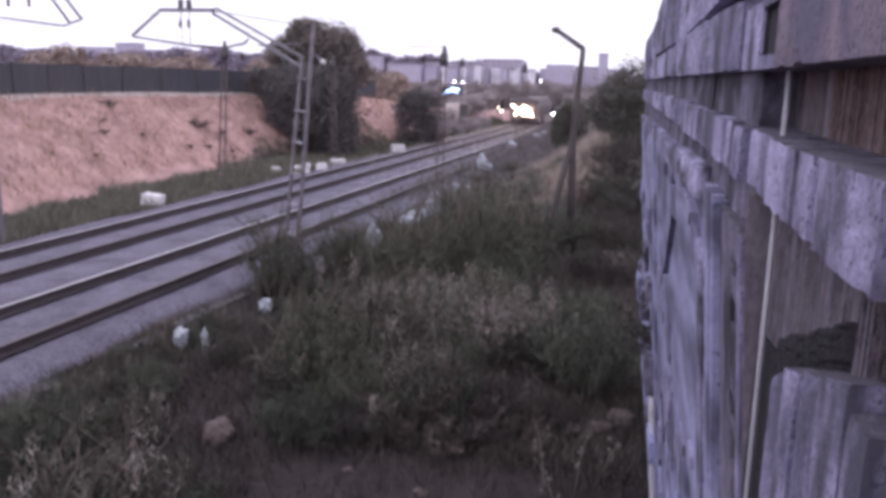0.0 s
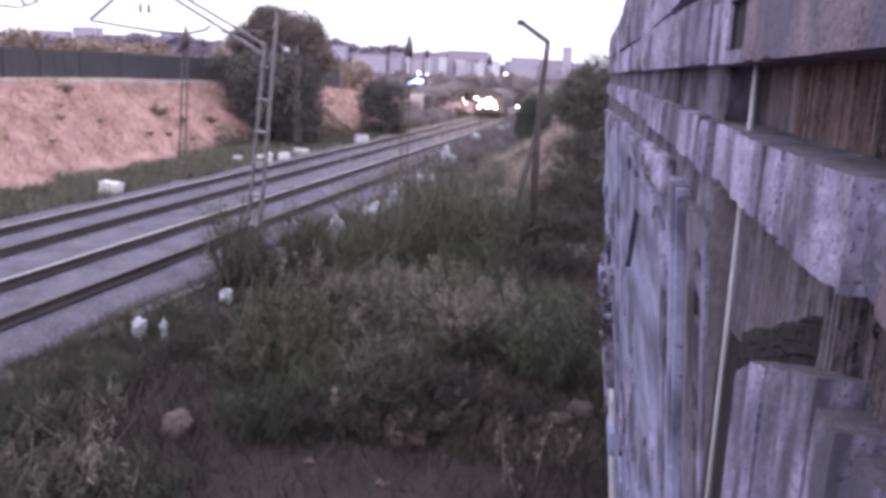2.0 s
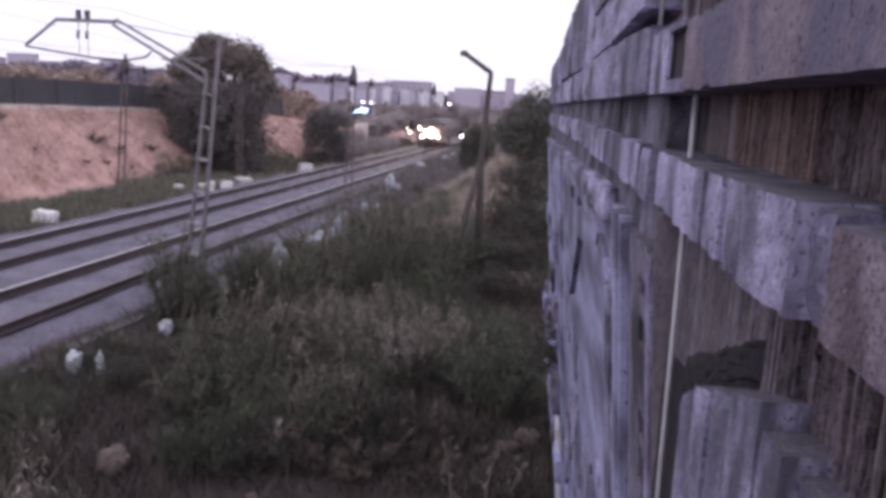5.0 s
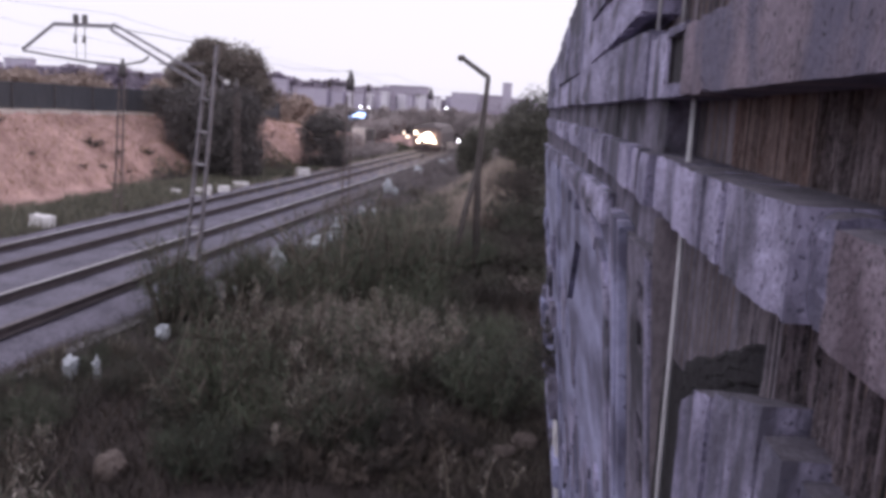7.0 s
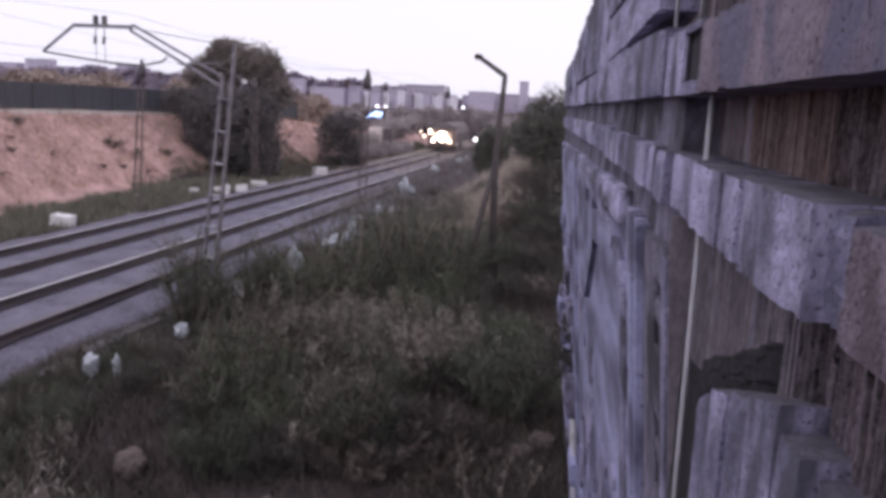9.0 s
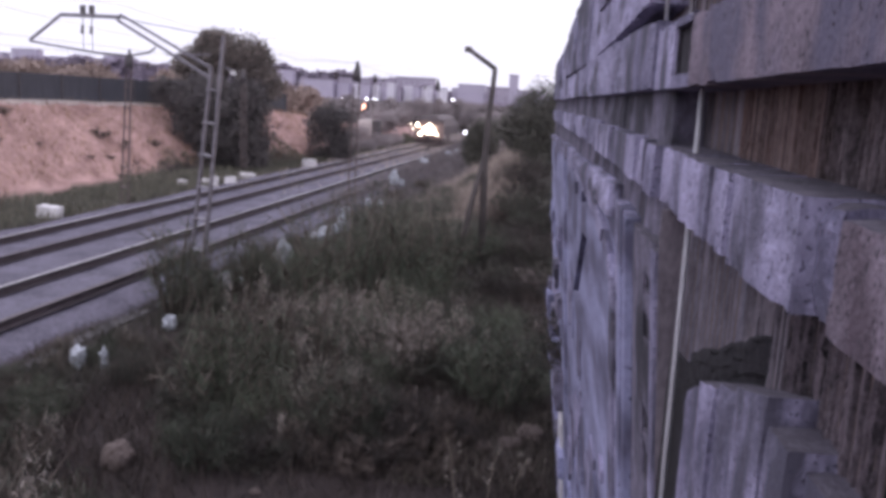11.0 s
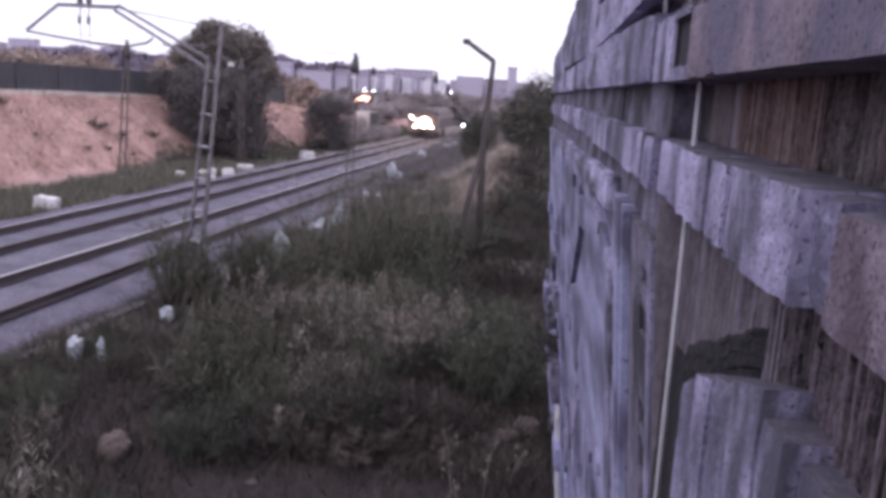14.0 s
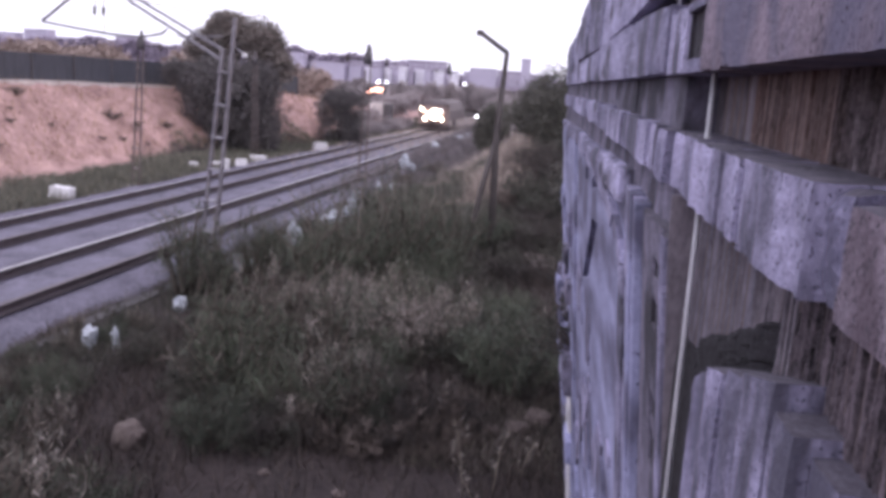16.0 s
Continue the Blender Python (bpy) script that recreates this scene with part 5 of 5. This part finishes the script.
# ---- rubbish and blocks by the track ----
def lump(name, seed, size, mat, flat=0.0):
    bm = bmesh.new()
    bmesh.ops.create_icosphere(bm, subdivisions=3, radius=1)
    off = Vector((seed * 5.1, seed * 2.3, 0))
    for v in bm.verts:
        c = v.co.copy()
        v.co *= 1 + 0.35 * noise.noise(c * 1.6 + off) + 0.18 * noise.noise(c * 4.5 + off) + flat * (0.5 * noise.noise(c * 3.1 - off) + 0.35 * noise.noise(c * 8.0 + off))
        v.co = Vector((v.co.x * size[0], v.co.y * size[1], max(v.co.z, -0.75) * size[2]))
    return from_bm(name, bm, mat, False)


def build_rubbish():
    for n, (x, y, w, h) in enumerate(((-16.1, 26.3, 0.76, 0.42), (-15.5, 38.6, 0.40, 0.24), (-14.9, 38.2, 0.34, 0.46), (-14.3, 38.7, 0.52, 0.30), (-14.78, 42.5, 0.8, 0.32), (-13.45, 50.1, 0.85, 0.45), (-16.24, 37.6, 0.34, 0.3))):
        x = min(x, track_x(-14.6, y))
        bm = slab("concrete_block", (-w / 2, -0.2, -0.08), (w / 2, 0.2, h), WHITE_STONE, 0.03, 2, 0.035, n)
        thing("concrete_block", bm, pose(x, y, height(x, y), 0, 3, 10 * n), "pale whitish concrete block on the grass verge", "concrete block", "blocks beside the far track")
    spots = ((-7.12, 15.83, 0.14, 0.19), (-7.70, 13.28, 0.12, 0.24), (-7.28, 13.4, 0.07, 0.2), (-7.26, 19.5, 0.12, 0.27), (-6.95, 19.6, 0.10, 0.2), (-6.85, 22.9, 0.2, 0.42), (-6.75, 27.5, 0.18, 0.30), (-6.95, 27.0, 0.14, 0.22), (-6.45, 29.3, 0.26, 0.50), (-6.75, 29.0, 0.15, 0.2),
             (-6.92, 36.0, 0.15, 0.26), (-6.4, 36.3, 0.15, 0.26), (-6.88, 42.8, 0.22, 0.44), (-6.6, 43.6, 0.2, 0.3), (-6.87, 55.3, 0.30, 0.30), (-6.2, 66.0, 0.30, 0.24), (-6.0, 70.0, 0.26, 0.22))
    for n, (x, y, r, h) in enumerate(spots):
        thing("plastic_bag", lump("plastic_bag", n, (r, r, h), WHITE_BAG, 1.0), pose(x, y, height(x, y) + h * 0.72, 0, 0, n * 50), "crumpled white plastic bag caught in the scrub", "plastic bag", "litter beside the near track")
    for n, (x, y, r, h, mat) in enumerate(((-5.28, 10.0, 0.24, 0.23, STONE), (0.05, 12.2, 0.22, 0.10, STONE), (0.35, 12.6, 0.28, 0.12, STONE), (-0.35, 12.0, 0.16, 0.09, STONE), (-2.2, 9.6, 0.10, 0.06, STONE), (-3.3, 9.9, 0.08, 0.05, STONE), (-1.4, 9.3, 0.07, 0.05, STONE))):
        thing("stone", lump("stone", 30 + n, (r, r * 0.8, h), mat), pose(x, y, height(x, y) + h * 0.55, 0, 0, n * 40), "tan weathered stone lying on bare earth", "stone", "stones in the ditch")
    thing("concrete_slab", slab("concrete_slab", (-0.45, -0.7, -0.1), (0.45, 0.7, 0.1), STONE, 0.03, 1, 0.02, 3), pose(0.42, 22.8, height(0.42, 22.8) + 0.05, 4, 3, 12), "worn pale concrete slab on the slope", "concrete slab")
    # cable trough along the ballast
    trough = empty("cable_trough", pose(0, 0, 0), "broken pale concrete cable trough beside the ballast", "cable trough", kind="structure")
    pr = random.Random(3)
    for i in range(46):
        y = 9 + i * 1.02
        if pr.random() < 0.35:
            continue
        s = -7.3 + pr.uniform(-0.05, 0.05)
        a, b = Vector((track_x(s, y), y, 0)), Vector((track_x(s, y + 0.98), y + 0.98, 0))
        a.z, b.z = height(a.x, a.y) + 0.0, height(b.x, b.y) + 0.0 + pr.uniform(-0.03, 0.05)
        part("lid", bars("lid", [(a, b, 0.28, 0.10)], DIRTY_LID), trough)


# ---- the town beyond ----
def building(x0, x1, y, top, mat, label, columns=4, deep=14.0, roof=None):
    w = x1 - x0
    b = empty("apartment_building", pose((x0 + x1) / 2, y, -2), label, "apartment building", "blocks of the distant town")
    h = top + 2
    wall = part("wall", slab("wall", (-w / 2, 0, 0), (w / 2, deep, h), mat), b)
    part("roof", slab("roof", (-w / 2 - 0.4, -0.4, h), (w / 2 + 0.4, deep, h + 1.0), roof or BLOCK_BROWN), b)
    n = max(2, columns)
    win = slab("window", (-w / n * 0.28, -0.15, 0), (w / n * 0.28, 0.05, 1.5), WINDOW_HAZED)
    floors = int(h / 3.1)
    for f in range(2, floors):
        for k in range(n):
            part("window", win, wall, "", pose(-w / 2 + w * (k + 0.5) / n, 0, f * 3.1 + 0.6))
    return b


def build_town():
    k = 800
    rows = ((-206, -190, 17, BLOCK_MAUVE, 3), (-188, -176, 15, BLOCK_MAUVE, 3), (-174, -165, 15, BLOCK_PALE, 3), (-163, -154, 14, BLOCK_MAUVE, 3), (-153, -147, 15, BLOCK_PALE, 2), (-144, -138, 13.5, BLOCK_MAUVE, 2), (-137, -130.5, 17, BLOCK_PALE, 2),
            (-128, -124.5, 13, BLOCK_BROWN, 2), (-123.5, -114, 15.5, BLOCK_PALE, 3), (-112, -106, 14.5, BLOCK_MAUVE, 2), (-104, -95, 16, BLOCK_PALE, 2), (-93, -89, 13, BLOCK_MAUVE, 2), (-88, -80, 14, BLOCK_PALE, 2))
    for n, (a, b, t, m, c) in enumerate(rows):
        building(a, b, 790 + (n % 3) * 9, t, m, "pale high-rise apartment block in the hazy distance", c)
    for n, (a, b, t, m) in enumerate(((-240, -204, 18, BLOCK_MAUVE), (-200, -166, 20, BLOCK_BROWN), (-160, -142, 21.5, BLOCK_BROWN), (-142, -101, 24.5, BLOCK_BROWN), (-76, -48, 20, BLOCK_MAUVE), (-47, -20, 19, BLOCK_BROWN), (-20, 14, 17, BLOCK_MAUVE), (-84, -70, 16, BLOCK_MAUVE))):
        building(a, b, 850 + 6 * n, t, m, "apartment row at the skyline in painted haze mauve", 7)
    building(-22, -13, 840, 31, BLOCK_MAUVE, "tall tower block at the skyline in painted haze mauve", 2)
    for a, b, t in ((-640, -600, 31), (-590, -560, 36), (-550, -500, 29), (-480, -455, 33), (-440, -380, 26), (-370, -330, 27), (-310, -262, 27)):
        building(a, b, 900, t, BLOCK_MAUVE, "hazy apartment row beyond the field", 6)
    # wooded hill behind the roofs
    rng = np.random.default_rng(77)
    n = 16000
    x = rng.uniform(-420, 60, n)
    crest = np.interp(x, [-420, -320, -307, -297, -284, -268, -254, -228, -209, -192, -170, -150, -120, -106, -92, 0, 60], [22, 18, 22, 31, 35, 32, 26, 28, 30, 23, 23, 24, 22, 15, 12, 12, 12]) + 1.2 * np.sin(x * 0.31) + 0.9 * np.sin(x * 0.83)
    c = np.stack([x, 930 + rng.uniform(-6, 6, n), -2 + (crest + 2) * rng.uniform(0, 1, n) ** 0.6], 1)
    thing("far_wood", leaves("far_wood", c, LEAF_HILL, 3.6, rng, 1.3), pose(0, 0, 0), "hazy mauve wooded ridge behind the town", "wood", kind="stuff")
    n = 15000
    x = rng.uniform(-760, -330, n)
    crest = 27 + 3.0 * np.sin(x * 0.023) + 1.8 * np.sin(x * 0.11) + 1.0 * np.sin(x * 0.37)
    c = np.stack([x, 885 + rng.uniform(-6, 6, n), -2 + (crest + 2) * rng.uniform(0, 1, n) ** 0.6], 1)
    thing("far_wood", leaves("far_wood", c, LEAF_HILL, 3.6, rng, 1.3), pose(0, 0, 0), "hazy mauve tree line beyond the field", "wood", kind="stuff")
    lamps = ((-56.96, 250, 2.96, LAMP_WHITE, 0.75), (-49.5, 250, 3.4, LAMP_WHITE, 0.55), (-46.9, 250, 3.4, LAMP_WHITE, 0.5), (-23.14, 250, 4.24, LAMP_WHITE, 0.5), (-15.8, 180, 0.6, LAMP_WHITE, 0.3), (-8.38, 70, 1.95, LAMP_WHITE, 0.16), (-7.55, 100, 0.5, LAMP_WHITE, 0.28), (-12.2, 88, 1.1, LAMP_WARM, 0.22), (-12.7, 89, 1.5, LAMP_WARM, 0.15))
    for x, y, z, mat, r in lamps:
        z, r = max(z, height(x, y) + 0.6), r * 0.62
        lamp = empty("street_lamp", pose(x, y, height(x, y)), "lit street lamp glowing in the distance", "street lamp", "lamps along the far road")
        hz = z - height(x, y)
        part("pole", tubes("pole", [([(0, 0.1, -0.3), (0, 0.1, hz)], 0.06)], DARK_STEEL, 6), lamp)
        bm = bmesh.new()
        bmesh.ops.create_icosphere(bm, subdivisions=2, radius=r)
        for v in bm.verts:
            v.co = Vector((v.co.x * 1.2, v.co.y, v.co.z * 0.8 + hz))
        part("globe", from_bm("globe", bm, mat, True), lamp, "glowing lamp")
    # pale hut and rubble by the far end of the bank
    hut = empty("hut", pose(-14.9, 76, height(-14.9, 76)), "small pale trackside hut with a dark doorway", "hut")
    part("wall", slab("wall", (-0.9, 0, -0.2), (0.4, 1.6, 1.3), KERB, 0.03), hut)
    part("doorway", slab("doorway", (0.4, 0.1, -0.2), (1.1, 1.5, 1.25), DARK_STEEL, 0.05), hut, "dark door")


# ---- what moves ----
def build_train():
    """A commuter train that faces the camera; its front is at y = 0 of its own space."""
    train = empty("train", pose(0, 0, 0), "approaching commuter train with bright headlights", "train")

    def shell(y0, y1, z0, z1, w0, w1, mat, name):
        bm = bmesh.new()
        vs = []
        for y, k in ((y0, 0.0), (y1, 0.0)):
            ring = []
            for x, z in ((-w0, z0), (w0, z0), (w0, z0 + (z1 - z0) * 0.5), (w1, z1 - 0.25), (w1 * 0.6, z1), (-w1 * 0.6, z1), (-w1, z1 - 0.25), (-w0, z0 + (z1 - z0) * 0.5)):
                ring.append(bm.verts.new((x, y, z)))
            vs.append(ring)
        for i in range(8):
            j = (i + 1) % 8
            bm.faces.new((vs[0][i], vs[0][j], vs[1][j], vs[1][i]))
        bm.faces.new(list(reversed(vs[0])))
        bm.faces.new(vs[1])
        bmesh.ops.recalc_face_normals(bm, faces=bm.faces)
        return from_bm(name, bm, mat)
    part("body", shell(0.5, 9, 0.9, 2.7, 1.42, 1.1, TRAIN_BODY, "body"), train)
    front = part("front", shell(0.0, 0.5, 0.55, 2.2, 1.42, 1.42, TRAIN_FRONT, "front"), train, "cream and orange front panel")
    part("upper_front", shell(0.12, 0.5, 2.2, 2.68, 1.40, 1.05, TRAIN_BODY, "upper_front"), train)
    part("windscreen", slab("windscreen", (-1.0, 0.06, 2.22), (1.0, 0.14, 2.5), GLASS_MURK, 0.03), train, "windscreen in the tone of the haze")
    part("skirt", slab("skirt", (-1.3, 0.1, 0.12), (1.3, 2.0, 0.55), TRAIN_DARK, 0.05), train)
    part("coupler", slab("coupler", (-0.25, -0.5, 0.55), (0.25, 0.1, 0.85), TRAIN_DARK, 0.05), train)
    # extra discs beside the lamps spread them into their glare
    for x, z, r in ((-0.78, 1.02, 0.15), (0.8, 1.0, 0.13), (0.12, 1.55, 0.34), (-0.28, 1.38, 0.24), (0.42, 1.3, 0.22), (0.05, 1.12, 0.2), (-1.1, 1.85, 0.12)):
        part("headlight_disc", tubes("headlight_disc", [([(x, -0.07, z), (x, 0.02, z)], [r, r * 1.05])], HEADLIGHT, 14), front, "glowing disc of the headlights and their glare")
    # glowing ellipsoids paint the warm halo round the headlights
    for x, z, w, h in ((0.25, 1.40, 1.25, 0.95), (0.62, 1.55, 0.7, 0.5), (-0.75, 1.62, 0.55, 0.35), (0.75, 1.1, 0.5, 0.4)):
        bm = bmesh.new()
        bmesh.ops.create_icosphere(bm, subdivisions=2, radius=1)
        for v in bm.verts:
            v.co = Vector((x + v.co.x * w / 2, 0.0 + v.co.y * 0.05, z + v.co.z * h / 2))
        part("glow_blob", from_bm("glow_blob", bm, HALO_GLOW, True), front, "warm glowing blob that paints the headlight halo")
    for y in (2.5, 6.5):
        for x in (-0.85, 0.85):
            part("wheel", tubes("wheel", [([(x - 0.06, y, 0.46), (x + 0.06, y, 0.46)], 0.46)], TRAIN_DARK, 16), train)
    return train


def build_sign():
    """An added sign on a post, cold white on one face and orange on the other, whose turn recolours a distant light."""
    sign = empty("colour_change_sign", pose(-24.0, 120, 0), "added sign on a post whose turn changes a distant light from bluish to orange", "sign")
    part("post", tubes("post", [([(0, 0, -2.2), (0, 0, 1.4)], 0.12)], DARK_STEEL, 8), sign)
    part("case", slab("case", (-1.5, -0.2, 0.9), (1.5, 0.2, 2.3), DARK_STEEL, 0.05), sign)
    rng = random.Random(12)
    for side, mat, label in ((-1, SIGN_BLUE, "cold bluish lit panel"), (1, SIGN_RED, "orange lit panel")):
        for cx, cz, w, h in ((0.15, 1.72, 1.3, 0.55), (-0.65, 1.58, 0.7, 0.35), (0.85, 1.85, 0.6, 0.4), (0.2, 2.05, 0.5, 0.3), (-1.0, 1.3, 0.5, 0.22), (0.7, 1.4, 0.4, 0.2)):
            cx *= -side
            bm = bmesh.new()
            bmesh.ops.create_icosphere(bm, subdivisions=2, radius=1)
            for v in bm.verts:
                v.co = Vector((cx + v.co.x * w / 2, side * (0.2 + 0.08 * abs(v.co.y)), cz + v.co.z * h / 2))
            part("glow_blob", from_bm("glow_blob", bm, mat, True), sign, label)
    return sign


build_ground()
build_rails()
build_masts()
build_wires()
build_lamp_post()
build_fence()
build_trees()
build_grass()
build_scrub()
build_rubbish()
build_town()
the_train = build_train()
the_sign = build_sign()
build_wall()


def motions():
    def on_track(y):
        return pose(track_x(-12.75, y), y, 0, 0, 0, -math.degrees(math.atan(BEND)))
    walk(the_train, [(t, on_track(y)) for t, y in ((0, 82.5), (2, 82.1), (4, 81.6), (7, 80.7), (9.5, 79.4), (12, 77.8), (14, 76.7), (16, 75.4))])
    # half a turn of the added sign swaps the light's colour
    walk(the_sign, [(t, pose(-24.0, 120, 1.0, 0, 0, a)) for t, a in ((0, 0), (9.7, 0), (10.2, 45), (10.7, 90), (11.2, 135), (11.75, 180), (16, 180))])


motions()
